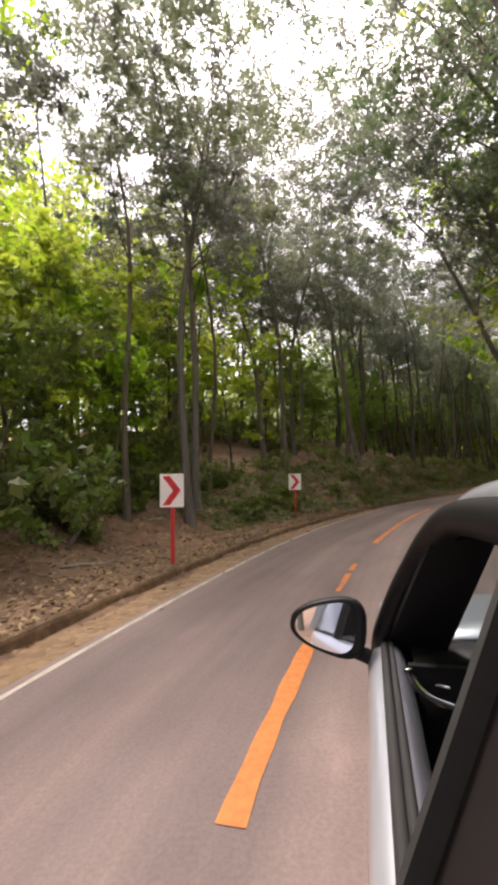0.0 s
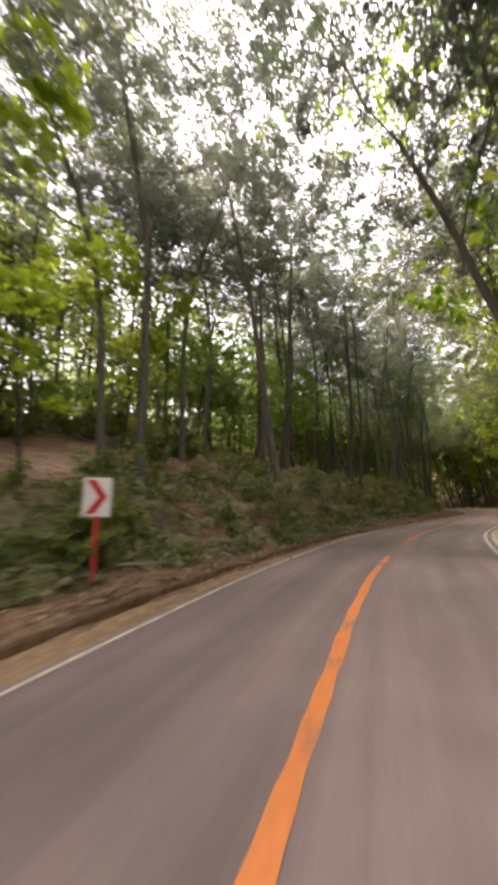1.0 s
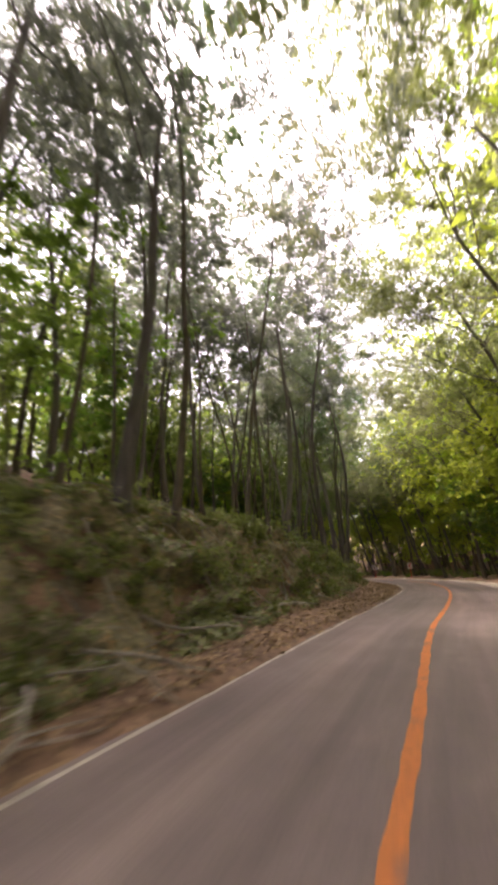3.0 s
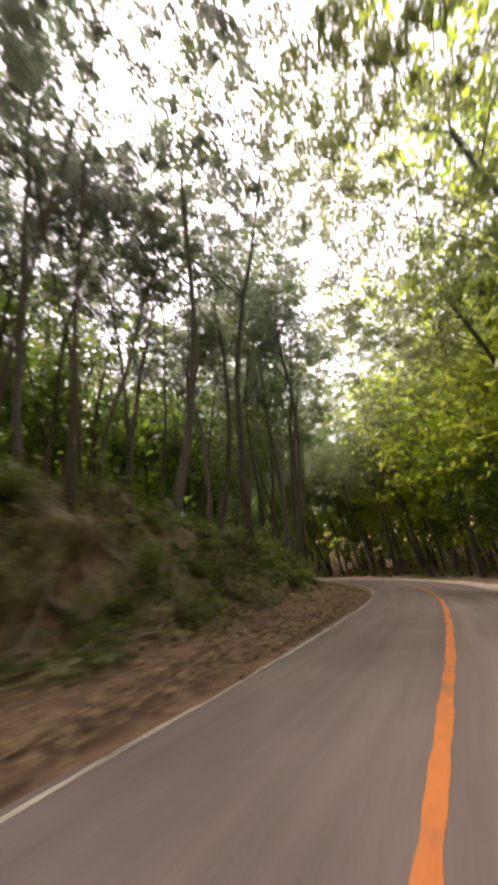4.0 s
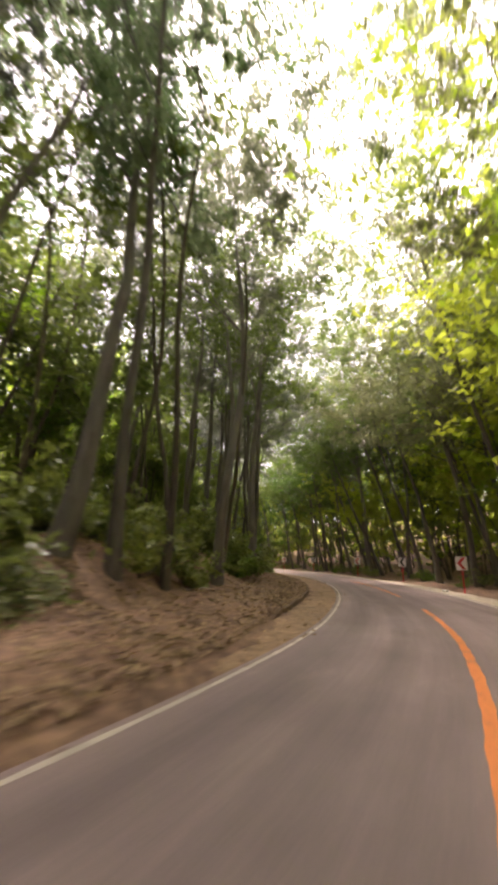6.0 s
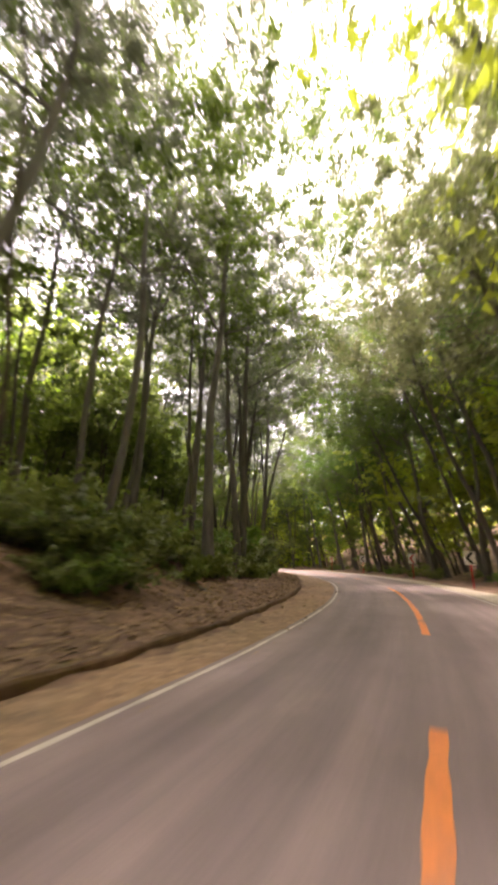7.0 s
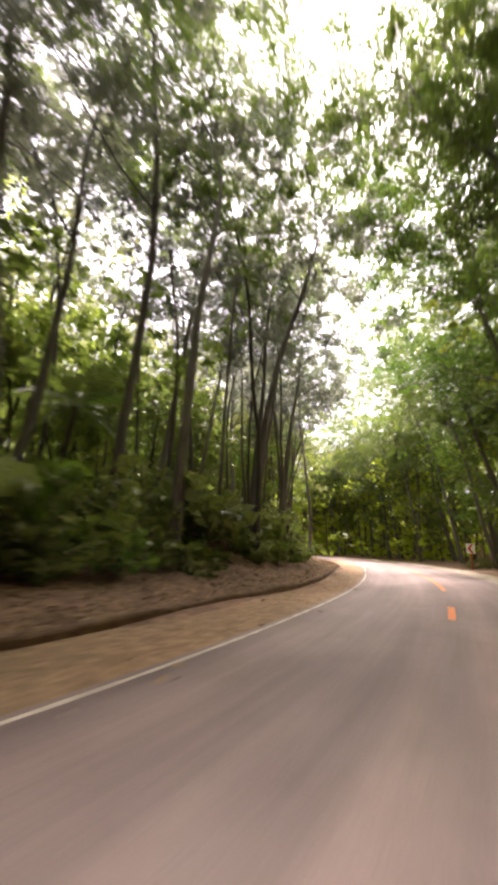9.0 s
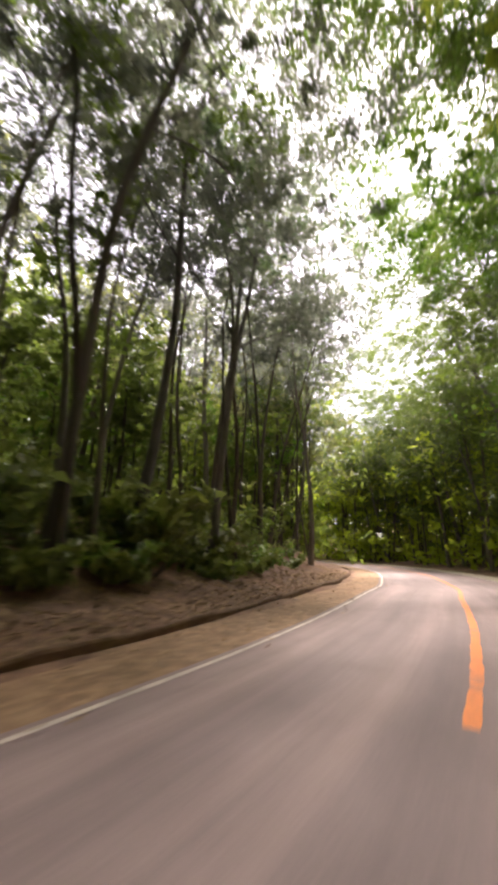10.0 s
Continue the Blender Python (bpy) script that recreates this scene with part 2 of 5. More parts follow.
def tube_arrays(paths, sides=7):
    """Vertices and quads of round tapered tubes; each path is a list of (point, radius)."""
    verts, quads = [], []
    for path in paths:
        base, n = len(verts), len(path)
        for i, (p, r) in enumerate(path):
            a, b = path[max(i - 1, 0)][0], path[min(i + 1, n - 1)][0]
            d = (Vector(b) - Vector(a)).normalized()
            side = d.cross(Vector((0.31, 0.95, 0.05))).normalized()
            up = d.cross(side)
            for k in range(sides):
                w = 2 * math.pi * k / sides
                verts.append(Vector(p) + r * (math.cos(w) * side + math.sin(w) * up))
        for i in range(n - 1):
            for k in range(sides):
                k2 = (k + 1) % sides
                quads.append((base + i * sides + k, base + i * sides + k2, base + (i + 1) * sides + k2, base + (i + 1) * sides + k))
    return verts, quads


def leaf_quads(centres, normals, along, length, width, fold=0.18):
    """Kite-shaped leaves, slightly folded along the middle: four corners each."""
    c, n, a = (np.asarray(v, float) for v in (centres, normals, along))
    a = a - (a * n).sum(1, keepdims=True) * n
    a /= np.linalg.norm(a, axis=1, keepdims=True) + 1e-9
    s = np.cross(n, a)
    ln, wd = np.asarray(length)[:, None], np.asarray(width)[:, None]
    v = np.stack([c - a * ln * 0.5, c + s * wd * 0.5 + n * wd * fold - a * ln * 0.06, c + a * ln * 0.5 - n * ln * 0.12, c - s * wd * 0.5 + n * wd * fold - a * ln * 0.06], 1)
    k = len(c)
    return v.reshape(-1, 3), np.arange(4 * k).reshape(k, 4)


def leaf_blades(centres, normals, along, length, width):
    """Small pointed leaves of three corners each, for the crowns high up and far off."""
    c, n, a = (np.asarray(v, float) for v in (centres, normals, along))
    a = a - (a * n).sum(1, keepdims=True) * n
    a /= np.linalg.norm(a, axis=1, keepdims=True) + 1e-9
    s = np.cross(n, a)
    ln, wd = np.asarray(length)[:, None], np.asarray(width)[:, None]
    v = np.stack([c + a * ln * 0.55, c - a * ln * 0.3 + s * wd * 0.5, c - a * ln * 0.45 - s * wd * 0.5], 1)
    k = len(c)
    return v.reshape(-1, 3), np.arange(3 * k).reshape(k, 3)


def random_dirs(rng, n):
    d = rng.normal(size=(n, 3))
    return d / np.linalg.norm(d, axis=1, keepdims=True)


# ---- the road's line ----
CENTRE = [(-31.9, -71.3), (-16.9, -45.3), (-7.3, -25.6), (-2.0, -12.6), (-0.2, -6.9), (1.9, -1.5), (4.6, 3.7), (7.6, 8.7), (11.0, 13.6), (14.7, 18.2), (19.0, 22.4), (23.4, 26.4), (28.0, 30.2), (32.5, 34.2), (36.8, 38.4), (40.7, 42.9), (44.1, 47.7), (46.8, 52.9), (49.0, 58.4), (50.8, 64.1), (52.3, 69.9), (53.3, 75.7), (53.8, 81.6), (54.0, 87.5), (53.7, 93.4), (53.0, 99.2), (52.1, 105.1), (48.6, 116.2), (41.6, 127.6), (31.2, 137.2), (18.0, 144.4), (4.0, 149.6)]


def catmull(points, step):
    p = np.array(points, float)
    p = np.vstack([2 * p[0] - p[1], p, 2 * p[-1] - p[-2]])
    out = []
    for i in range(1, len(p) - 2):
        a, b, c, d = p[i - 1 : i + 3]
        k = max(2, int(np.linalg.norm(c - b) / step * 4))
        u = np.linspace(0, 1, k, endpoint=False)[:, None]
        out.append(0.5 * (2 * b + (c - a) * u + (2 * a - 5 * b + 4 * c - d) * u**2 + (3 * b - a - 3 * c + d) * u**3))
    q = np.vstack(out + [p[-2:-1]])
    s = np.r_[0, np.cumsum(np.linalg.norm(np.diff(q, axis=0), axis=1))]
    even = np.arange(0, s[-1], step)
    return np.stack([np.interp(even, s, q[:, 0]), np.interp(even, s, q[:, 1])], 1)


STEP = 0.5
LINE = catmull(CENTRE, STEP)
TAN = np.gradient(LINE, axis=0)
for _ in range(3):
    TAN[1:-1] = (TAN[:-2] + TAN[1:-1] + TAN[2:]) / 3
TAN /= np.linalg.norm(TAN, axis=1, keepdims=True)
LEFT = np.stack([-TAN[:, 1], TAN[:, 0]], 1)
S0 = float(np.argmin(((LINE - np.array((-0.567, -10.355))) ** 2).sum(1))) * STEP
ARC = np.arange(len(LINE)) * STEP - S0  # metres along the road from the camera's first place


def road_point(s, d):
    """The place s metres along the road and d metres to the left of its middle line."""
    s = np.asarray(s, float)
    p = np.stack([np.interp(s, ARC, LINE[:, i]) for i in range(2)], -1)
    n = np.stack([np.interp(s, ARC, LEFT[:, i]) for i in range(2)], -1)
    return p + n * np.asarray(d, float)[..., None]


def road_place(xy):
    """Along and across the road, for places in the plan."""
    xy = np.asarray(xy, float).reshape(-1, 2)
    s, d = np.empty(len(xy)), np.empty(len(xy))
    for i in range(0, len(xy), 4000):
        q = xy[i : i + 4000]
        k = ((q[:, None] - LINE[None]) ** 2).sum(2).argmin(1)
        off = q - LINE[k]
        s[i : i + 4000] = ARC[k] + (off * TAN[k]).sum(1)
        far = np.linalg.norm(off, axis=1)
        side = (off * LEFT[k]).sum(1)
        d[i : i + 4000] = np.where(far < 12, side, np.sign(side) * far)
    return s, d


def table(*rows):
    a = np.array(rows, float)
    return lambda s: np.interp(s, a[:, 0], a[:, 1])


lane = table((-40, 2.56), (2, 2.52), (8, 2.58), (14, 2.79), (20, 2.78), (26, 2.71), (32, 2.59), (38, 2.55), (44, 2.56), (50, 2.76), (56, 2.89), (74, 2.93), (80, 2.9), (86, 2.76), (92, 2.6), (98, 2.67), (110, 2.73), (116, 2.84), (124, 2.93), (160, 2.95))
middle = table((-40, 0.16), (2, 0.18), (8, 0.13), (20, 0.10), (26, -0.01), (32, -0.15), (38, -0.13), (44, 0.02), (50, 0.07), (80, 0.08), (86, 0.05), (92, -0.06), (98, -0.11), (160, -0.10))
shoulder = table((-40, 0.78), (13, 0.84), (25, 0.62), (32, 0.5), (36, 0.2), (39, 0.13), (66, 0.13), (72, 0.7), (76, 1.25), (86, 1.4), (95, 1.7), (103, 2.05), (110, 2.0), (115, 1.6), (130, 1.8))
bank_from = table((-40, 3.2), (12, 2.8), (20, 1.9), (28, 1.1), (36, 1.2), (45, 1.9), (55, 2.3), (62, 2.6), (70, 3.2), (85, 3.6), (100, 4.2), (120, 3.6))
bank_wide = table((-40, 4.0), (12, 3.4), (22, 2.6), (50, 2.5), (62, 2.6), (75, 3.0), (120, 3.0))
bank_high = table((-40, 0.5), (5, 0.6), (12, 1.0), (20, 1.9), (28, 2.5), (36, 2.9), (45, 3.0), (55, 2.3), (62, 1.7), (70, 1.3), (85, 1.3), (100, 1.2), (140, 1.2))
KERBS = ((-46, 34.5), (75.5, 150))


def smooth01(x):
    x = np.clip(x, 0, 1)
    return x * x * (3 - 2 * x)


def lumps(x, y):
    return 0.5 * np.sin(0.9 * x + 1.7 * np.sin(0.53 * y)) * np.cos(0.8 * y + 1.1 * np.sin(0.61 * x)) + 0.3 * np.sin(2.3 * x + 0.7 * y) * np.sin(1.9 * y - 0.9 * x + 1.0)


def terrain(xy):
    xy = np.asarray(xy, float).reshape(-1, 2)
    s, d = road_place(xy)
    left = d - lane(s)
    base = shoulder(s)
    rise = np.interp(s, [12, 24], [0.07, 0.16]) * np.clip(left - base, 0, np.maximum(bank_from(s) - base, 0.01)) + np.where(left > base + 0.02, 0.08, 0.0) * smooth01((left - base) / 0.25)
    beyond = left - bank_from(s)
    rise = rise + bank_high(s) * smooth01(beyond / bank_wide(s)) + 0.13 * np.clip(beyond - bank_wide(s), 0, 60) + np.interp(s, [14, 24, 44, 56], [0, 0.20, 0.20, 0]) * np.clip(beyond - bank_wide(s), 0, 14)
    right = -d - 4.4
    fall = 0.05 * np.clip(right, 0, 4) + np.interp(s, [20, 50, 150, 190], [0.15, 0.30, 0.30, 0.2]) * np.clip(right - 8, 0, 50)
    z = np.where(d > 0, rise, fall)
    rough = np.where(d > 0, smooth01((left - base - 0.15) / 2.0), smooth01(right / 2.0))
    steep = np.where(d > 0, smooth01((beyond + 0.5) / 1.2) * smooth01((bank_wide(s) + 2.0 - beyond) / 1.5), 0) * np.interp(s, [14, 22, 55, 68], [0, 1, 1, 0])
    z = z + steep * (0.30 * np.sin(2.1 * xy[:, 0] + 1.3 * np.sin(1.7 * xy[:, 1])) * np.sin(1.9 * xy[:, 1] + 0.9) + 0.16 * lumps(xy[:, 0] * 2.3, xy[:, 1] * 2.5))
    z = z + rough * (0.24 * lumps(xy[:, 0] * 0.8, xy[:, 1] * 0.8) + 0.12 * lumps(xy[:, 0] * 1.9, xy[:, 1] * 1.7) + 0.05 * np.sin(5.1 * xy[:, 0]) * np.sin(4.7 * xy[:, 1]))
    under = (d < lane(s) + base) & (d > -4.3)
    return np.where(under, -0.06, z)


def height(x, y):
    return float(terrain([(x, y)])[0])


# ---- ground, road, shoulders, lines ----
def axis_lines(lo, hi, step):
    mid = np.arange(lo, hi + step / 2, step)
    out = [hi]
    grow = step
    while out[-1] < 2600:
        grow *= 1.45
        out.append(out[-1] + grow)
    far = np.array(out[1:])
    return np.r_[(lo - (far - hi))[::-1], mid, far]


def build_ground():
    gx, gy = axis_lines(-48, 104, 0.75), axis_lines(-42, 176, 0.75)
    xx, yy = np.meshgrid(gx, gy)
    xy = np.stack([xx.ravel(), yy.ravel()], 1)
    z = terrain(xy)
    nx, ny = len(gx), len(gy)
    i = (np.arange(ny - 1)[:, None] * nx + np.arange(nx - 1)[None]).ravel()
    me = quick_mesh("ground", np.c_[xy, z], np.stack([i, i + 1, i + nx + 1, i + nx], 1), M_GROUND, True)
    tagged(new("ground", me), "forest floor covered with brown leaf litter", "ground", kind="structure")


def strip(name, s_from, s_to, inner, outer, z, material, step=0.5, across=1):
    s = np.arange(s_from, s_to + 1e-6, step)
    rows = [road_point(s, inner(s) + (outer(s) - inner(s)) * k / across) for k in range(across + 1)]
    v = np.concatenate([np.c_[r, np.full(len(s), z)] for r in rows])
    n = len(s)
    q = [(k * n + i, k * n + i + 1, (k + 1) * n + i + 1, (k + 1) * n + i) for k in range(across) for i in range(n - 1)]
    quads = np.array(q)[:, ::-1]
    me = quick_mesh(name, v, quads, material)
    along = np.concatenate([np.c_[s, inner(s) + (outer(s) - inner(s)) * k / across] for k in range(across + 1)])
    me.uv_layers.new(name="road").data.foreach_set("uv", along[quads.ravel()].astype(np.float32).ravel())
    return me


S_MIN, S_MAX = float(ARC[2]), float(ARC[-3])
const = lambda v: (lambda s: np.full(np.shape(s), float(v)))  # noqa: E731
build_ground()
tagged(new("road", strip("road", S_MIN, S_MAX, const(-3.05), lambda s: lane(s) + 0.14, 0.0, M_ASPHALT, across=6)), "worn grey-brown asphalt forest road", "road", kind="structure")
for a, b in ((S_MIN, 37.0), (70.5, S_MAX)):
    tagged(new("road_shoulder", strip("road_shoulder", a, b, lambda s: lane(s) + 0.10, lambda s: lane(s) + shoulder(s) + 0.06, -0.012, M_SAND, across=3)), "sandy beige road shoulder along the asphalt", "shoulder", kind="structure")
tagged(new("road_edge", strip("road_edge", S_MIN, S_MAX, const(-4.5), const(-3.0), -0.010, M_PALE, across=3)), "pale concrete edge strip beside the road", "road edge", kind="structure")


def wobble(s, seed, size):
    return size * (np.sin(3.1 * s + seed) * np.sin(1.3 * s + 2 * seed) + 0.5 * np.sin(9.7 * s + 3 * seed))


tagged(new("white_edge_line", strip("white_edge_line", S_MIN, S_MAX, lambda s: lane(s) - 0.038 + wobble(s, 1, 0.008), lambda s: lane(s) + 0.038 + wobble(s, 2, 0.008), 0.005, M_WHITE_LINE, 0.2)), "worn white painted road edge line", "road marking", kind="structure")
tagged(new("white_edge_line", strip("white_edge_line", S_MIN, S_MAX, const(-2.9), const(-2.79), 0.005, M_WHITE_LINE, 0.4)), "worn white painted road edge line", "road marking", kind="structure")
DASHES = ((-40, -34), (-28, -20), (-12, -3), (2.15, 4.6), (6.5, 7.7), (8.0, 8.7), (11.4, 23.9), (27.5, 81), (85.9, 101), (110.4, 112.6), (117.0, 175))
for number, (a, b) in enumerate(DASHES):
    wide = 0.045 if b - a < 1.5 else 0.075
    me = strip("centre_dash", a, b, lambda s: middle(s) - wide + wobble(s, number, 0.012), lambda s: middle(s) + wide + wobble(s, number + 5, 0.012), 0.006, M_ORANGE, 0.15)
    tagged(new("centre_dash", me), "orange painted centre line stripe, worn edges", "road marking", "centre line stripes", "structure")


def build_kerb(s_from, s_to):
    s = np.arange(s_from, s_to, 0.4)
    n = len(s)
    off = lane(s) + shoulder(s)
    jit = 0.008 * np.sin(2.7 * s) + 0.006 * np.sin(7.1 * s + 1)
    top = 0.14 + 0.02 * np.sin(1.9 * s + 0.6) + 0.012 * np.sin(6.3 * s)
    ease = smooth01((s - s_from) / 1.5) * smooth01((s_to - s) / 1.5)
    prof = [(0.0, -0.1), (0.0, 0.7), (0.02, 1.0), (0.085, 1.04), (0.11, 0.8), (0.11, -0.1)]
    v = np.concatenate([np.c_[road_point(s, off + o + jit), np.maximum(h * top * ease, -0.05 if h > 0 else -0.1)] for o, h in prof])
    q = [(k * n + i, (k + 1) * n + i, (k + 1) * n + i + 1, k * n + i + 1) for k in range(len(prof) - 1) for i in range(n - 1)]
    caps = [tuple(k * n for k in range(len(prof))), tuple(k * n + n - 1 for k in reversed(range(len(prof))))]
    me = mesh_from("kerb", v, q + caps, M_KERB)
    tagged(new("kerb", me), "low stained brown concrete kerb beside the leaf litter", "kerb", kind="structure")


for a, b in KERBS:
    build_kerb(a, b)


# ---- trees ----
def branch_path(start, direction, length, r0, r1, n, rng, lift=0.12, wander=0.16):
    p, d = Vector(start), Vector(direction).normalized()
    out = [(p.copy(), r0)]
    for i in range(1, n + 1):
        d = (d + Vector((rng.gauss(0, wander), rng.gauss(0, wander), rng.gauss(0, wander * 0.5) + lift))).normalized()
        p = p + d * (length / n)
        out.append((p.copy(), r0 + (r1 - r0) * i / n))
    return out


def clusters_to_leaves(name, centres, sizes, per, leaf, material, seed, droop=0.35, kite=False):
    rng = np.random.default_rng(seed)
    c = np.repeat(np.array(centres, float), per, 0)
    r = np.repeat(np.array(sizes, float), per)
    off = random_dirs(rng, len(c)) * (rng.random(len(c)) ** 0.6)[:, None] * r[:, None]
    off[:, 2] *= 0.6
    pts = c + off
    nrm = random_dirs(rng, len(c)) * 0.9 + np.array([0, 0, 0.8])
    nrm /= np.linalg.norm(nrm, axis=1, keepdims=True)
    along = random_dirs(rng, len(c)) - np.array([0, 0, droop])
    ln = leaf * rng.uniform(0.6, 1.35, len(c))
    make = leaf_quads if kite else leaf_blades
    v, q = make(pts, nrm, along, ln, ln * rng.uniform(0.45, 0.65, len(c)))
    return quick_mesh(name, v, q, material)


def tree_meshes(seed, tall, r0, fork, spread, leaf, per, bark, leaf_mat, lean=(0.0, 0.0), limbs=5, twigs=5, low_tufts=0, clump=0.085, puffs=3):
    """A tapered, slightly bent trunk that forks into limbs, and a loose crown of leaf clusters at the ends."""
    rng = random.Random(seed)
    k = 9
    p, d = Vector((0, 0, -0.35)), Vector((lean[0], lean[1], 1)).normalized()
    trunk = [(p.copy(), r0 * 1.5)]
    top = tall * fork
    for i in range(1, k + 1):
        d = (d + Vector((rng.gauss(0, 0.055), rng.gauss(0, 0.055), 0.03))).normalized()
        p = p + d * ((top + 0.35) / k)
        trunk.append((p.copy(), r0 * (1 - 0.58 * i / k) * (1.12 if i == 1 else 1)))
    paths, ends = [trunk], []
    tip_r = trunk[-1][1]
    turn = rng.uniform(0, 6.28)
    for j in range(limbs):
        if j < 2:
            base, r = trunk[-1][0], tip_r * 0.72
            up, length = 1.6, tall * (1 - fork) * rng.uniform(0.8, 1.0)
        else:
            at = trunk[-rng.randint(2, 4)]
            base, r = at[0], at[1] * 0.42
            up, length = 0.9, tall * (1 - fork) * rng.uniform(0.45, 0.8)
        turn += 2.4 + rng.uniform(-0.5, 0.5)
        limb = branch_path(base, (math.cos(turn) * spread, math.sin(turn) * spread, up), length, r, r * 0.28, 6, rng, 0.05)
        paths.append(limb)
        ends.append((limb[-1][0], 1.0))
        for _ in range(twigs):
            at = limb[rng.randint(2, 6)]
            w = rng.uniform(0, 6.28)
            twig = branch_path(at[0], (math.cos(w), math.sin(w), rng.uniform(0.0, 0.9)), length * rng.uniform(0.22, 0.5), at[1] * 0.5, 0.012, 4 if r0 > 0.2 else 2, rng, 0.02)
            paths.append(twig)
            ends.append((twig[-1][0], 0.9))
            ends.append((twig[len(twig) // 2][0], 0.7))
    for _ in range(low_tufts):
        at = trunk[rng.randint(3, k - 1)]
        w = rng.uniform(0, 6.28)
        twig = branch_path(at[0], (math.cos(w), math.sin(w), rng.uniform(-0.1, 0.5)), tall * rng.uniform(0.06, 0.14), at[1] * 0.22, 0.01, 4, rng, 0.0)
        paths.append(twig)
        ends.append((twig[-1][0], 0.75))
    v, q = tube_arrays(paths[:1], 9 if r0 > 0.2 else 6)
    v2, q2 = tube_arrays(paths[1:], 3)
    q += [tuple(i + len(v) for i in f) for f in q2]
    wood = quick_mesh("trunk", np.array([tuple(x) for x in v + v2]), np.array(q), bark, True)
    size = max(0.45, tall * (1 - fork) * clump)
    centres, sizes = [], []
    for e, f in ends:
        for _ in range(puffs):
            centres.append(tuple(e + Vector((rng.gauss(0, size * 0.75), rng.gauss(0, size * 0.75), rng.gauss(0, size * 0.5)))))
            sizes.append(size * f * rng.uniform(0.6, 1.2))
    crown = clusters_to_leaves("crown", centres, sizes, per, leaf, leaf_mat, seed)
    return wood, crown


def tree_kind(name, label, group, wood, crown):
    ob = thing(name, label, "tree", group)
    part_mesh("trunk", wood, ob)
    part_mesh("crown", crown, ob)
    return ob


TALL, YOUNG, SLIM, BROAD, SHADY = [], [], [], [], []
for i in range(7):
    w, c = tree_meshes(100 + i, R.uniform(27, 34), R.uniform(0.17, 0.26), R.uniform(0.46, 0.58), 1.15, 0.21, 49, M_BARK, M_LEAF_HIGH, (R.uniform(-0.05, 0.05), R.uniform(-0.05, 0.05)), limbs=7, twigs=8, clump=0.066, puffs=2)
    TALL.append((w, c))
for i in range(5):
    w, c = tree_meshes(200 + i, R.uniform(19, 25), R.uniform(0.085, 0.13), R.uniform(0.62, 0.72), 0.7, 0.32, 13, M_BARK_DARK, M_LEAF_HIGH, (R.uniform(-0.1, 0.1), R.uniform(-0.1, 0.1)), limbs=4, twigs=3)
    SLIM.append((w, c))
for i in range(3):
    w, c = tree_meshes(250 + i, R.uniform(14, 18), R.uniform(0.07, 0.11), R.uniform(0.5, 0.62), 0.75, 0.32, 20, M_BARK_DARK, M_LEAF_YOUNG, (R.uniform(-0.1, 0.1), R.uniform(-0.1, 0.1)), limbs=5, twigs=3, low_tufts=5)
    SLIM.append((w, c))
for i in range(4):
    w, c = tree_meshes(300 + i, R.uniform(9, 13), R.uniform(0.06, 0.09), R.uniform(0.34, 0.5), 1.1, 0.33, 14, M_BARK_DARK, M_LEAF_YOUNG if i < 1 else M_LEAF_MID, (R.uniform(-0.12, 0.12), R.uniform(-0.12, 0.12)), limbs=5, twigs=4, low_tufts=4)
    YOUNG.append((w, c))
for i in range(4):
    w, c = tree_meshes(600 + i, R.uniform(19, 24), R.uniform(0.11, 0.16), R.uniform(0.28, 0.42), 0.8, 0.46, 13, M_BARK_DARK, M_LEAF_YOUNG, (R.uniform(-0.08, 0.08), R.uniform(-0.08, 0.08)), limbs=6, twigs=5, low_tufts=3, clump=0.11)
    BROAD.append((w, c))

for i in range(3):
    w, c = tree_meshes(640 + i, R.uniform(19, 24), R.uniform(0.11, 0.16), R.uniform(0.28, 0.42), 0.8, 0.42, 16, M_BARK_DARK, M_LEAF_SHADE, (R.uniform(-0.08, 0.08), R.uniform(-0.08, 0.08)), limbs=6, twigs=5, low_tufts=3, clump=0.11)
    SHADY.append((w, c))

def in_leaf(crown, material):
    """The same crown in another leaf colour."""
    out = crown.copy()
    out.materials[0] = material
    return out


# the tall crowns recoloured; the olive ones carry the side light
OLIVE = [(w, in_leaf(c, M_LEAF_OLIVE)) for w, c in TALL]
GREEN = [(w, in_leaf(c, M_LEAF_SHADE)) for w, c in TALL]

LABELS = {
    "green_tree": "tall grey-barked forest tree with a dense green crown",
    "lacy_tree": "tall grey-barked forest tree with a lacy yellow-green crown",
    "shady_tree": "broad forest tree with dense mid-green foliage",
    "tree": "tall grey-barked forest tree with a loose dark green crown",
    "slim_tree": "slim brown-barked forest tree with a small high crown",
    "leafy_tree": "leafy forest tree with bright lime-green backlit foliage",
    "young_tree": "young forest tree with fresh green foliage",
}
MODELS, PLACED = {}, []


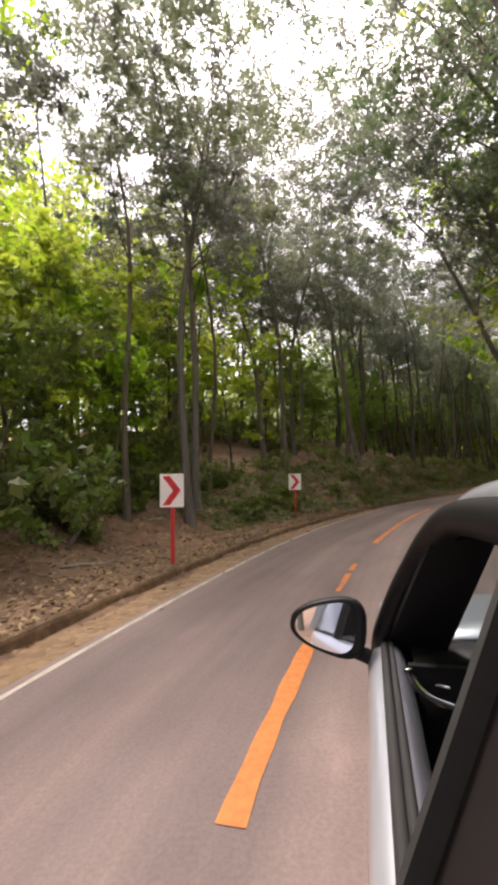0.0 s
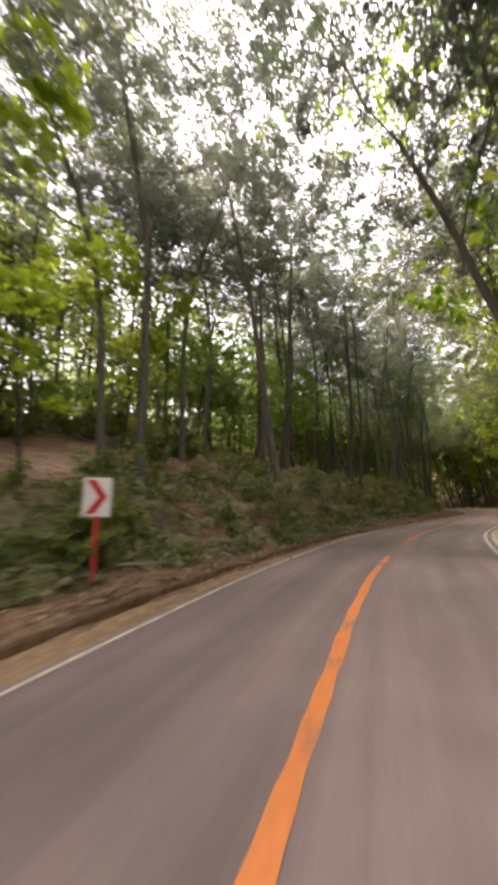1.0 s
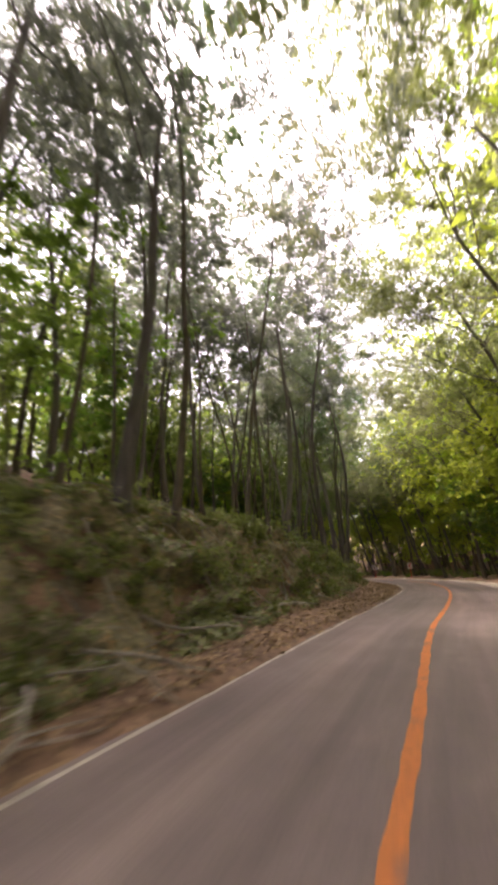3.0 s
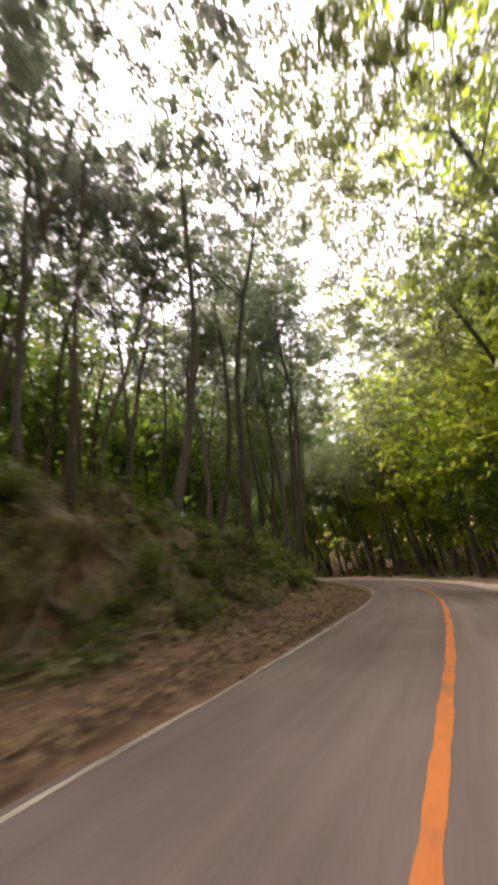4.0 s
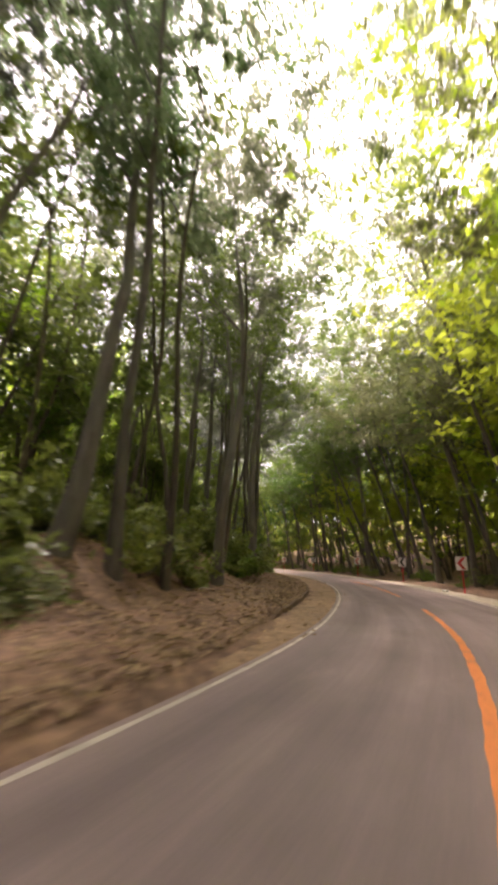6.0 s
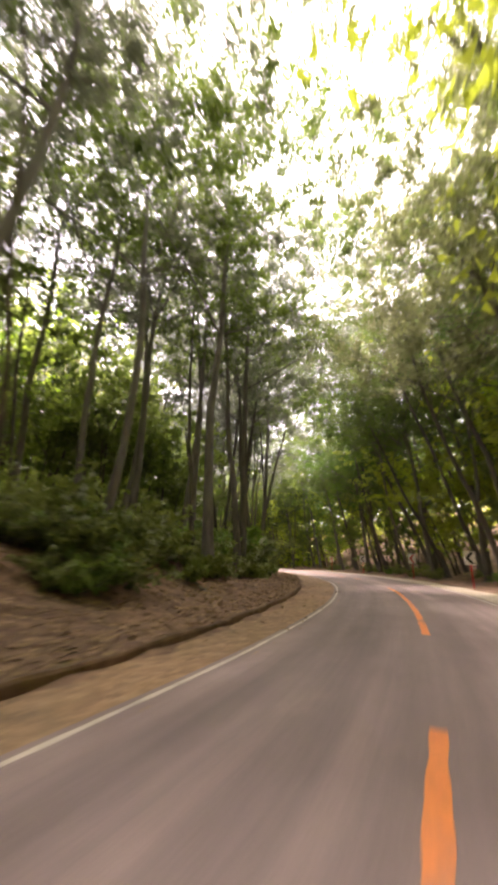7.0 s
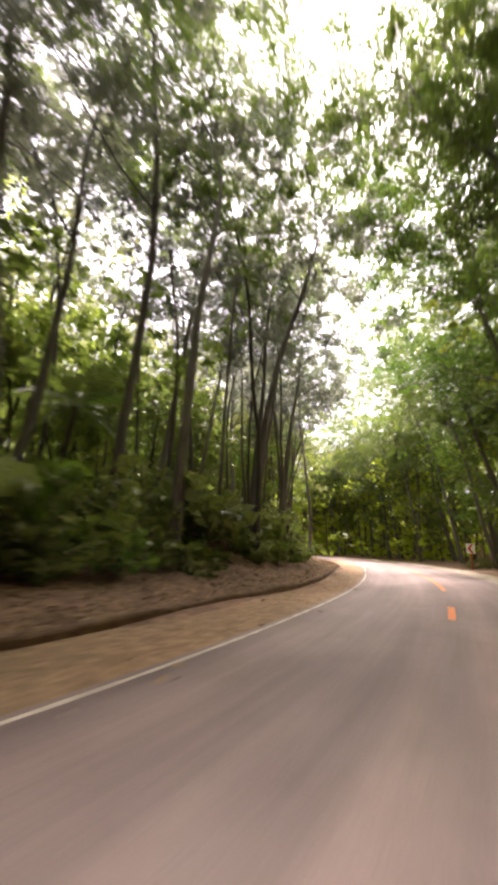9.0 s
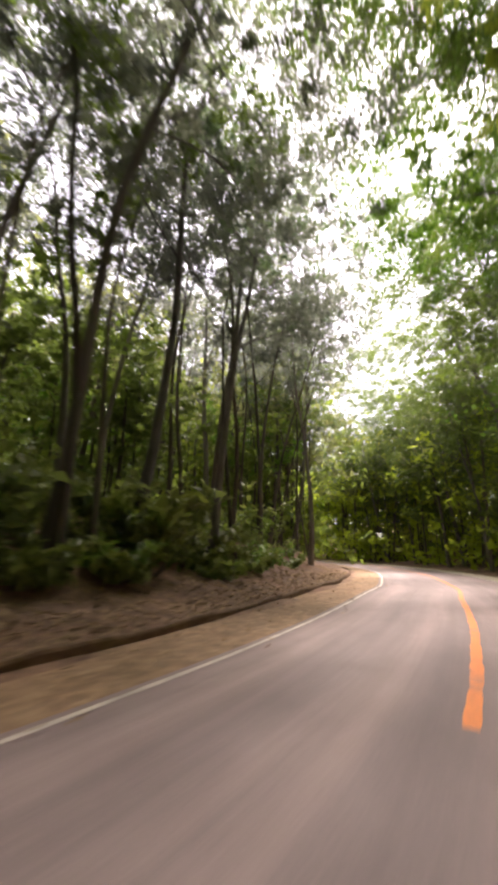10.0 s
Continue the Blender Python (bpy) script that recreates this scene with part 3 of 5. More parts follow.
def plant(kind, model, x, y, turn=None, scale=1.0, tilt=(0.0, 0.0)):
    """Stands a copy of one of the models on the ground; outside the bend tall trees have lacy crowns in a yellow-green
    that carries their side light, and further on green ones.
    """
    s, d = road_place([(x, y)])
    if kind == "tree" and d[0] < 0 and 36 < s[0] < 106:
        kind = "lacy_tree"
    elif kind == "tree" and (d[0] < 0 < s[0] - 106 or (s[0] > 80 and model % 2)):
        kind = "green_tree"
    # shade inside the bend is put into the leaf colour: darker kinds
    elif d[0] > 0 and 24 < s[0] < 62 and kind in ("young_tree", "leafy_tree"):
        kind, model = ("young_tree", 1 + model % 3) if kind == "young_tree" else ("shady_tree", model % 3)
    source = {"tree": TALL, "slim_tree": SLIM, "young_tree": YOUNG, "leafy_tree": BROAD, "shady_tree": SHADY, "lacy_tree": OLIVE, "green_tree": GREEN}[kind]
    PLACED.append((x, y))
    m = Matrix.Translation((x, y, height(x, y) - 0.05)) @ pose(0, 0, 0, tilt[0], tilt[1], 0) @ pose(0, 0, 0, 0, 0, R.uniform(0, 360) if turn is None else turn) @ Matrix.Scale(scale, 4)
    if s[0] < -20 or (s[0] < 2 and d[0] < 0) or (kind == "young_tree" and model != 1 and d[0] > 0 and 24 < s[0] < 62):
        return
    key = (kind, model)
    if key not in MODELS:
        wood, crown = source[model]
        MODELS[key] = tree_kind(kind, LABELS[kind], kind.replace("_", " ") + "s of the forest", wood, crown)
        MODELS[key].matrix_basis = m
    else:
        copy_thing(MODELS[key], m).matrix_basis = m


# trees that stand out beside the road: kind, model, place, turn, size, tilt
STANDING = [
    ("tree", 0, -2.7, 4.1, 20, 0.92, (0, -2)),
    ("tree", 3, -2.62, 5.3, 100, 0.80, (0, -2)),
    ("slim_tree", 0, -4.6, 3.0, 60, 1.06, (0, 0)),
    ("tree", 1, 0.5, 14.0, 130, 0.88, (0, -3)),
    ("tree", 2, 8.4, 21.0, 200, 1.22, (-3, -3)),
    ("tree", 3, 15.3, 27.0, 40, 0.84, (0, 0)),
    ("slim_tree", 2, 16.9, 28.9, 10, 1.06, (0, 0)),
    ("slim_tree", 3, 20.6, 32.8, 10, 1.06, (-2, -2)),
    ("slim_tree", 4, 22.2, 33.9, 70, 1.01, (-2, -2)),
    ("tree", 4, 29.2, 40.7, 260, 1.01, (0, 0)),
    ("tree", 5, 25.5, 38.9, 90, 1.06, (0, 2)),
    ("tree", 6, 35.9, 50.0, 150, 1.18, (0, 0)),
    ("slim_tree", 0, 38.3, 51.7, 220, 1.10, (0, 0)),
    ("slim_tree", 1, 36.6, 54.6, 20, 1.10, (0, 0)),
    ("tree", 0, 61.0, 62.6, 300, 0.88, (-9, -9)),
    ("tree", 3, 61.9, 63.0, 120, 0.84, (-5, -5)),
    ("tree", 1, 40.2, 66.5, 10, 1.10, (0, 2)),
    ("slim_tree", 2, 42.5, 69.2, 250, 1.15, (0, 3)),
    ("tree", 3, 44.7, 72.9, 310, 1.02, (0, 3)),
    ("tree", 2, 42.9, 79.5, 330, 0.97, (0, 3)),
    ("slim_tree", 4, 45.4, 87.6, 100, 1.10, (0, 2)),
    ("tree", 4, 41.2, 88.0, 70, 1.01, (0, 4)),
    ("slim_tree", 0, 43.5, 86.2, 170, 1.01, (0, 2)),
    ("tree", 5, 44.5, 93.1, 180, 1.06, (0, 3)),
    ("slim_tree", 1, 42.4, 97.6, 280, 1.10, (0, 1)),
    ("tree", 6, 42.1, 100.3, 30, 0.97, (0, 1)),
    ("slim_tree", 2, 44.2, 98.8, 30, 1.06, (0, 2)),
    ("slim_tree", 3, 42.4, 105.5, 90, 1.10, (0, 2)),
    ("slim_tree", 4, 41.3, 104.0, 200, 1.10, (0, 0)),
    ("slim_tree", 0, 43.0, 103.2, 200, 1.10, (0, 0)),
    ("tree", 2, 11.5, 3.2, 40, 0.92, (4, -8)),
    ("tree", 5, 19.5, 12.6, 250, 0.92, (4, -8)),
    ("tree", 4, 29.0, 21.8, 10, 0.97, (-4, -8)),
    ("tree", 1, 40.5, 33.6, 210, 0.97, (-5, -6)),
    ("tree", 4, 4.6, 26.5, 80, 0.95, (0, 2)),
    ("tree", 6, 9.2, 31.0, 140, 1.0, (0, 2)),
    ("tree", 0, 13.0, 33.5, 250, 0.92, (0, 0)),
    ("tree", 2, 24.3, 45.5, 30, 1.0, (0, 2)),
    ("shady_tree", 0, 30.5, 56.0, 20, 0.95, (0, 0)),
    ("shady_tree", 1, 33.4, 59.0, 120, 0.9, (0, 0)),
    ("shady_tree", 2, 28.0, 51.5, 200, 0.85, (0, 0)),
    ("tree", 5, 38.6, 69.5, 60, 1.0, (0, 3)),
    ("shady_tree", 0, 8.0, 39.0, 40, 0.85, (0, 0)),
    ("shady_tree", 2, 11.8, 43.0, 140, 0.9, (0, 0)),
    ("shady_tree", 1, 4.5, 34.5, 230, 0.8, (0, 0)),
    ("shady_tree", 1, 21.5, 52.0, 10, 0.85, (0, 0)),
    ("shady_tree", 0, 25.5, 56.5, 100, 0.9, (0, 0)),
    ("shady_tree", 2, 19.0, 47.5, 290, 0.8, (0, 0)),
    ("shady_tree", 1, 36.0, 72.5, 10, 0.9, (0, 0)),
    ("tree", 3, 37.0, 146.5, 60, 0.95, (0, 0)),
    ("tree", 1, 33.5, 150.0, 160, 1.0, (0, 0)),
    ("shady_tree", 2, 39.0, 143.5, 100, 1.0, (0, 0)),
    ("shady_tree", 0, 35.0, 154.0, 220, 1.1, (0, 0)),
]
for kind, model, x, y, turn, scale, tilt in STANDING:
    plant(kind, model, x, y, turn, scale, tilt)


# tall trees whose crowns hang over the road: place along it, to its left, lean
for number, (s, d, lean) in enumerate(((31, 7.4, 3), (66, 6.8, 3), (79.5, 7.0, 3), (92.5, 7.6, 3), (105, 8.0, 3), (34, -6.4, -12), (50, -6.5, -10), (57, -6.4, -9), (86, -6.6, -10), (102, -6.6, -10))):
    x, y = road_point(s, d)
    n = [float(np.interp(s, ARC, LEFT[:, i])) for i in range(2)]
    plant("tree", (number * 3 + 1) % 7, float(x), float(y), number * 67.0, 0.95 + 0.04 * (number % 4), (n[1] * lean, -n[0] * lean))


def clear(x, y, gap):
    return all((x - a) ** 2 + (y - b) ** 2 > gap * gap for a, b in PLACED)


def toward_road(s, lean):
    """A tilt of so many degrees to the road's left, with some chance in it."""
    n = [float(np.interp(s, ARC, LEFT[:, i])) for i in range(2)]
    return (-n[1] * lean + R.uniform(-3, 3), n[0] * lean + R.uniform(-3, 3))


def scatter(count, s_lo, s_hi, d_lo, d_hi, kinds, gap, tries=40, lean=0.0, size=1.0, pick=None):
    made = 0
    for _ in range(count * tries):
        if made >= count:
            break
        s = R.uniform(s_lo, s_hi)
        near, far = (d_lo, d_hi) if abs(d_lo) < abs(d_hi) else (d_hi, d_lo)
        d = near + (far - near) * R.random() ** 1.3
        x, y = road_point(s, d)
        _, dd = road_place([(x, y)])
        if abs(dd[0]) < min(abs(d_lo), abs(d_hi)) - 0.4 or not clear(x, y, gap):
            continue
        kind = R.choice(kinds)
        plant(kind, R.choice(pick) if pick else R.randrange({"tree": 7, "slim_tree": 5, "young_tree": 4, "leafy_tree": 4, "shady_tree": 3}[kind]), float(x), float(y), None, size * R.uniform(0.85, 1.15), toward_road(float(s), lean * R.uniform(0.3, 1.5)))
        made += 1


for number, s in enumerate(np.concatenate([np.arange(-24, 18, 14.0), np.arange(20, 60, 6.2), np.arange(60, 128, 5.2), np.arange(128, 175, 7)])):
    for side in (1, -1):
        if side < 0 and 42 < s < 98:
            continue
        x, y = road_point(s + R.uniform(-1.6, 1.6), side * (8.6 if side < 0 and 40 < s < 75 else 6.7 if side < 0 else 8.0) + side * R.uniform(-0.5, 1.6))
        if clear(float(x), float(y), 4.2):
            plant("tree", R.randrange(7), float(x), float(y), None, R.uniform(0.85, 1.12), toward_road(float(s), -side * (R.uniform(6, 13) if side < 0 else R.uniform(0, 4))))
scatter(22, 10, 165, 11.0, 24, ["tree", "tree", "slim_tree"], 2.6)
scatter(64, -20, 165, 7.2, 28, ["slim_tree"], 1.5)
scatter(50, -16, 40, 9.5, 24, ["young_tree"], 1.8, pick=(0, 0, 1, 2, 3))
scatter(28, 82, 165, 12, 28, ["young_tree"], 2.2, pick=(1, 2, 3))
scatter(10, 42, 80, 14, 28, ["young_tree"], 2.2, pick=(0,))
scatter(14, 38, 72, 12, 26, ["young_tree"], 2.2, pick=(1, 2, 3))
scatter(34, 50, 165, 8, 26, ["slim_tree"], 1.3)
scatter(30, -20, 40, 15, 28, ["leafy_tree"], 2.6)
scatter(7, 40, 165, 18, 32, ["leafy_tree"], 3.0)
scatter(7, 76, 104, -15, -8.0, ["tree"], 2.4, lean=6, size=0.85)
scatter(28, 105, 172, -18, -7.0, ["tree"], 2.4, lean=8)
scatter(12, 110, 180, 7, 14, ["tree"], 2.4, lean=-5)
scatter(60, 20, 185, -24, -9.5, ["slim_tree"], 1.3, lean=11, pick=(5, 6, 7))
scatter(50, 60, 120, -16, -9, ["slim_tree"], 1.0, lean=12, size=0.8, pick=(5, 6, 7))
scatter(44, 44, 112, -20, -10.5, ["young_tree"], 1.5, lean=6, size=0.9, pick=(0,))
scatter(44, 104, 185, -26, -9, ["shady_tree"], 2.2, lean=5)
scatter(30, 160, 197, -24, -6, ["leafy_tree", "slim_tree"], 2.0, lean=4)
scatter(30, 160, 197, 6, 24, ["leafy_tree", "slim_tree"], 2.0)
scatter(6, 10, 42, -10, -6.3, ["tree"], 3.2, lean=9)
scatter(9, 84, 128, -10, -6.3, ["tree"], 3.2, lean=9)
scatter(12, -20, 25, -28, -13, ["leafy_tree"], 2.4, lean=5)
scatter(32, 24, 74, -26, -13, ["leafy_tree"], 2.0, lean=5)
scatter(14, 66, 86, -12, -8.2, ["leafy_tree"], 2.0, lean=4, size=0.85)
scatter(26, 70, 180, -14, -7.5, ["young_tree"], 2.2, lean=6, size=0.85, pick=(1, 2, 3))


# more tall trees close beside the road: place along it, to its left, lean
for number, (s, d, lean) in enumerate(((60, -6.4, -8), (78, -6.6, -8), (112, -6.6, -8), (122, -6.6, -8), (73, 7.3, 4), (98.5, 7.9, 5), (28, 10.5, 4), (37, 10.0, 5), (62, 10.0, 4), (69, 10.5, 4), (88, 11.0, 4), (100, 11.0, 4), (64, -8.0, -11), (69, -10.0, -12), (74, -8.2, -11), (83, -9.6, -12), (90, -8.2, -12), (96, -9.8, -12), (107, -8.2, -12), (117, -8.8, -11), (127, -8.0, -11), (133, -8.0, -11), (111.5, 7.9, 5), (118, 7.7, 5), (125, 7.7, 5), (22, 7.6, 3), (26, -6.5, -9))):
    x, y = road_point(s, d)
    n = [float(np.interp(s, ARC, LEFT[:, i])) for i in range(2)]
    plant("tree", (number * 2 + 3) % 7, float(x), float(y), number * 49.0, 0.94 + 0.04 * (number % 4), (n[1] * lean, -n[0] * lean))


# a dense stand of thin grey trunks up the slope inside the bend
LR = random.Random(77)
for number in range(34):
    s = 28 + number * 1.0 + LR.uniform(-1.5, 1.5)
    x, y = road_point(s, 9.0 + 13.0 * LR.random() ** 1.2)
    if clear(float(x), float(y), 0.9):
        plant("slim_tree", number % 5, float(x), float(y), LR.uniform(0, 360), LR.uniform(0.85, 1.15), (LR.uniform(-4, 4), LR.uniform(-4, 4)))


# bright leafy trees on the outside of the bend
for number in range(34):
    s = 24 + number * 1.75 + LR.uniform(-0.6, 0.6)
    x, y = road_point(s, -LR.uniform(11.0, 16.0))
    if road_place([(x, y)])[1][0] < -9.5:
        plant("leafy_tree", number % 4, float(x), float(y), LR.uniform(0, 360), LR.uniform(0.85, 1.05), (LR.uniform(-4, 4), LR.uniform(-4, 4)))


# taller ones behind them, and a second storey of trees behind the trunks on the inside
for number in range(42):
    s = 34 + number * 2.0 + LR.uniform(-0.8, 0.8)
    x, y = road_point(s, -LR.uniform(14.0, 20.0))
    if road_place([(x, y)])[1][0] < -12.0:
        plant("leafy_tree" if s < 102 else "shady_tree", number % (4 if s < 102 else 3), float(x), float(y), LR.uniform(0, 360), LR.uniform(1.25, 1.55), (LR.uniform(-4, 4), LR.uniform(-4, 4)))
for number in range(10):
    s = 78 + number * 4.0 + LR.uniform(-0.8, 0.8)
    x, y = road_point(s, LR.uniform(15.0, 24.0))
    if road_place([(x, y)])[1][0] > 14.0:
        plant("young_tree", 1 + number % 3, float(x), float(y), LR.uniform(0, 360), LR.uniform(0.95, 1.25), (LR.uniform(-4, 4), LR.uniform(-4, 4)))


for number in range(12):
    x, y = road_point(92 + number * 3.6 + LR.uniform(-1, 1), LR.uniform(15.0, 20.0))
    if road_place([(x, y)])[1][0] > 14.0:
        plant("young_tree", 1 + number % 3, float(x), float(y), LR.uniform(0, 360), LR.uniform(1.1, 1.4), (LR.uniform(-4, 4), LR.uniform(-4, 4)))


# the woods where the road leaves from sight
for _ in range(70):
    x, y = R.uniform(-15, 56), R.uniform(150, 186)
    s, d = road_place([(x, y)])
    if (abs(d[0]) > 6 or s[0] > 197) and clear(x, y, 2.4):
        kind = R.choice(("leafy_tree", "slim_tree", "young_tree"))
        plant(kind, R.randrange({"slim_tree": 8, "young_tree": 4, "leafy_tree": 4}[kind]), x, y)


# trees added along the road behind the parked car, to darken its mirror
for number in range(16):
    side = 1 if number % 2 else -1
    x, y = road_point(-23.0 - number * 1.6, side * LR.uniform(6.5, 11.0))
    m = Matrix.Translation((float(x), float(y), height(x, y) - 0.05)) @ pose(0, 0, 0, 0, 0, number * 71)
    copy_thing(MODELS[("tree", number % 7)], m)


# ---- far woods: joined, behind everything else ----
def far_woods():
    rng = np.random.default_rng(5)
    paths, cent, size, cent2, size2, cent3, size3, cent4, size4 = [], [], [], [], [], [], [], [], []
    pr = random.Random(3)
    bands = ((-45, 190, 18, 38, 440), (-45, 190, 38, 72, 300), (148, 198, 5.6, 14, 120), (150, 198, 10, 40, 120))
    for s_lo, s_hi, d_lo, d_hi, count in bands:
        n = 0
        while n < count:
            s, d = pr.uniform(s_lo, s_hi), pr.choice((-1, 1)) * pr.uniform(d_lo, d_hi)
            x, y = road_point(s, d)
            _, dd = road_place([(x, y)])
            if abs(dd[0]) < d_lo - 1.0:
                continue
            n += 1
            z, tall = height(x, y), pr.uniform(11, 20)
            lx, ly = pr.gauss(0, 0.8), pr.gauss(0, 0.8)
            paths.append([(Vector((x, y, z - 0.3)), 0.13), (Vector((x + lx * 0.5, y + ly * 0.5, z + tall * 0.5)), 0.1), (Vector((x + lx, y + ly, z + tall)), 0.04)])
            for _ in range(7 if d > 0 else 2):
                cent.append((x + lx + pr.gauss(0, 1.8), y + ly + pr.gauss(0, 1.8), z + tall * pr.uniform(0.62, 1.1)))
                size.append(pr.uniform(1.0, 2.0))
            for _ in range(11):
                (cent2 if d > 0 else cent4).append((x + pr.gauss(0, 2.4), y + pr.gauss(0, 2.4), z + 14 * pr.random() ** 1.4 + 0.4))
                (size2 if d > 0 else size4).append(pr.uniform(1.2, 2.4))
    # the last rows of the woods, thick to the ground
    for s in np.arange(-50, 200, 3.2):
        for d in (70.0, 76.0, -58.0, -64.0):
            x, y = road_point(s, d)
            _, dd = road_place([(x, y)])
            if abs(dd[0]) > 40:
                for _ in range(7):
                    cent3.append((x + pr.gauss(0, 1.6), y + pr.gauss(0, 1.6), height(x, y) + pr.uniform(0, 15)))
                    size3.append(pr.uniform(2.0, 3.4))
    v, q = tube_arrays(paths, 5)
    woods = thing("far_woods", "dense woods of thin trunks and green leaves", "woods", kind="stuff")
    part_mesh("trunks", quick_mesh("trunks", np.array([tuple(p) for p in v]), np.array(q), M_BARK_DARK, True), woods)
    part_mesh("canopy", clusters_to_leaves("canopy", cent, size, 20, 0.6, M_LEAF_OLIVE, 21), woods)
    part_mesh("undergrowth", clusters_to_leaves("undergrowth", cent2, size2, 15, 0.76, M_LEAF_MID, 22), woods)
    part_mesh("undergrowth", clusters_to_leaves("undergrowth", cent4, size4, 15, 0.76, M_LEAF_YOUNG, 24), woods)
    part_mesh("thicket", clusters_to_leaves("thicket", cent3, size3, 16, 1.5, M_LEAF_MID, 23), woods)


far_woods()


# ---- shrubs and litter ----
def shrub_meshes(seed, tall, spread, stems, per, leaf, material):
    rng = random.Random(seed)
    paths, cent, size = [], [], []
    for _ in range(stems):
        w = rng.uniform(0, 6.28)
        st = branch_path((0, 0, -0.05), (math.cos(w) * spread, math.sin(w) * spread, 1.0), tall * rng.uniform(0.6, 1.2), 0.018, 0.006, 5, rng, -0.06)
        paths.append(st)
        for k in (2, 3, 4, 5):
            cent.append(tuple(st[k][0]))
            size.append(tall * rng.uniform(0.16, 0.3))
    v, q = tube_arrays(paths, 3)
    wood = quick_mesh("stem", np.array([tuple(p) for p in v]), np.array(q), M_BARK_DARK, True)
    return wood, clusters_to_leaves("foliage", cent, size, per, leaf, material, seed, 0.6, True)


SHRUBS = [shrub_meshes(400 + i, R.uniform(0.7, 1.5), R.uniform(0.5, 1.0), R.randint(5, 8), 11, R.uniform(0.13, 0.22), M_LEAF_SHRUB) for i in range(6)]
SHRUBS += [shrub_meshes(420 + i, R.uniform(1.0, 1.5), R.uniform(0.9, 1.4), 9, 9, R.uniform(0.26, 0.36), M_LEAF_SHRUB) for i in range(2)]
SHRUB_THINGS = {}


def shrub(model, x, y, scale):
    m = Matrix.Translation((x, y, height(x, y) - 0.03)) @ pose(0, 0, 0, 0, 0, R.uniform(0, 360)) @ Matrix.Scale(scale, 4)
    if model not in SHRUB_THINGS:
        label = "low green leafy shrub on the forest floor" if model < 6 else "spreading shrub with large pale green leaves on the bank"
        ob = thing("shrub", label, "shrub", "shrubs on the bank")
        part_mesh("stem", SHRUBS[model][0], ob)
        part_mesh("foliage", SHRUBS[model][1], ob)
        ob.matrix_basis = m
        SHRUB_THINGS[model] = ob
    else:
        copy_thing(SHRUB_THINGS[model], m).matrix_basis = m


def palm(x, y, tall, reach, seed):
    """A slender palm with a ragged trunk and a crown of arching fronds."""
    rng = random.Random(seed)
    ob = thing("palm", "young palm with narrow dark green fronds above the shrubs", "palm")
    ob.matrix_basis = Matrix.Translation((x, y, height(x, y) - 0.1))
    stem = branch_path((0, 0, -0.1), (0.04, -0.03, 1), tall + 0.1, 0.14, 0.09, 8, rng, 0.1, 0.03)
    v, q = tube_arrays([stem], 9)
    part_mesh("trunk", quick_mesh("trunk", np.array([tuple(p) for p in v]), np.array(q), M_BARK_DARK, True), ob)
    for k in range(17):
        w = k * 2.4 + rng.uniform(-0.2, 0.2)
        rib = branch_path(stem[-1][0], (math.cos(w), math.sin(w), 1.6 - 0.11 * k), reach * rng.uniform(0.85, 1.1), 0.022, 0.005, 9, rng, -0.14, 0.03)
        v, q = tube_arrays([rib], 4)
        verts, faces = [tuple(p) for p in v], [tuple(f) for f in q]
        for i in range(4, 37):
            u = i / 4
            a, b = rib[int(u)][0], rib[min(int(u) + 1, 9)][0]
            c = a + (b - a) * (u - int(u))
            ahead = (rib[min(int(u) + 1, 9)][0] - rib[max(int(u) - 1, 0)][0]).normalized()
            side = ahead.cross(Vector((0, 0, 1))).normalized()
            blade = reach * 0.34 * math.sin(math.pi * (0.12 + 0.8 * u / 9.0))
            for hand in (-1, 1):
                tip = c + (side * hand + ahead * 0.75 + Vector((0, 0, rng.uniform(-0.45, -0.1)))) * blade
                n = len(verts)
                verts += [tuple(c - ahead * 0.02), tuple((c + tip) / 2 + ahead * 0.03 + Vector((0, 0, 0.02))), tuple(tip), tuple((c + tip) / 2 - ahead * 0.03)]
                faces.append((n, n + 1, n + 2, n + 3))
        part_mesh("frond", quick_mesh("frond", np.array(verts), np.array(faces), M_LEAF_SHADE), ob)


palm(41.9, 82.0, 4.2, 2.3, 31)


def shrub_places(count, s_lo, s_hi, from_lo, from_hi, lo, hi, models=(0, 1, 2, 3, 4, 5)):
    for _ in range(count):
        s = R.uniform(s_lo, s_hi)
        d = lane(s) + bank_from(s) + R.uniform(from_lo, from_hi)
        x, y = road_point(s, d)
        yield R.choice(models), float(x), float(y), R.uniform(lo, hi)


def shrub_row(*where, **more):
    for place in shrub_places(*where, **more):
        shrub(*place)


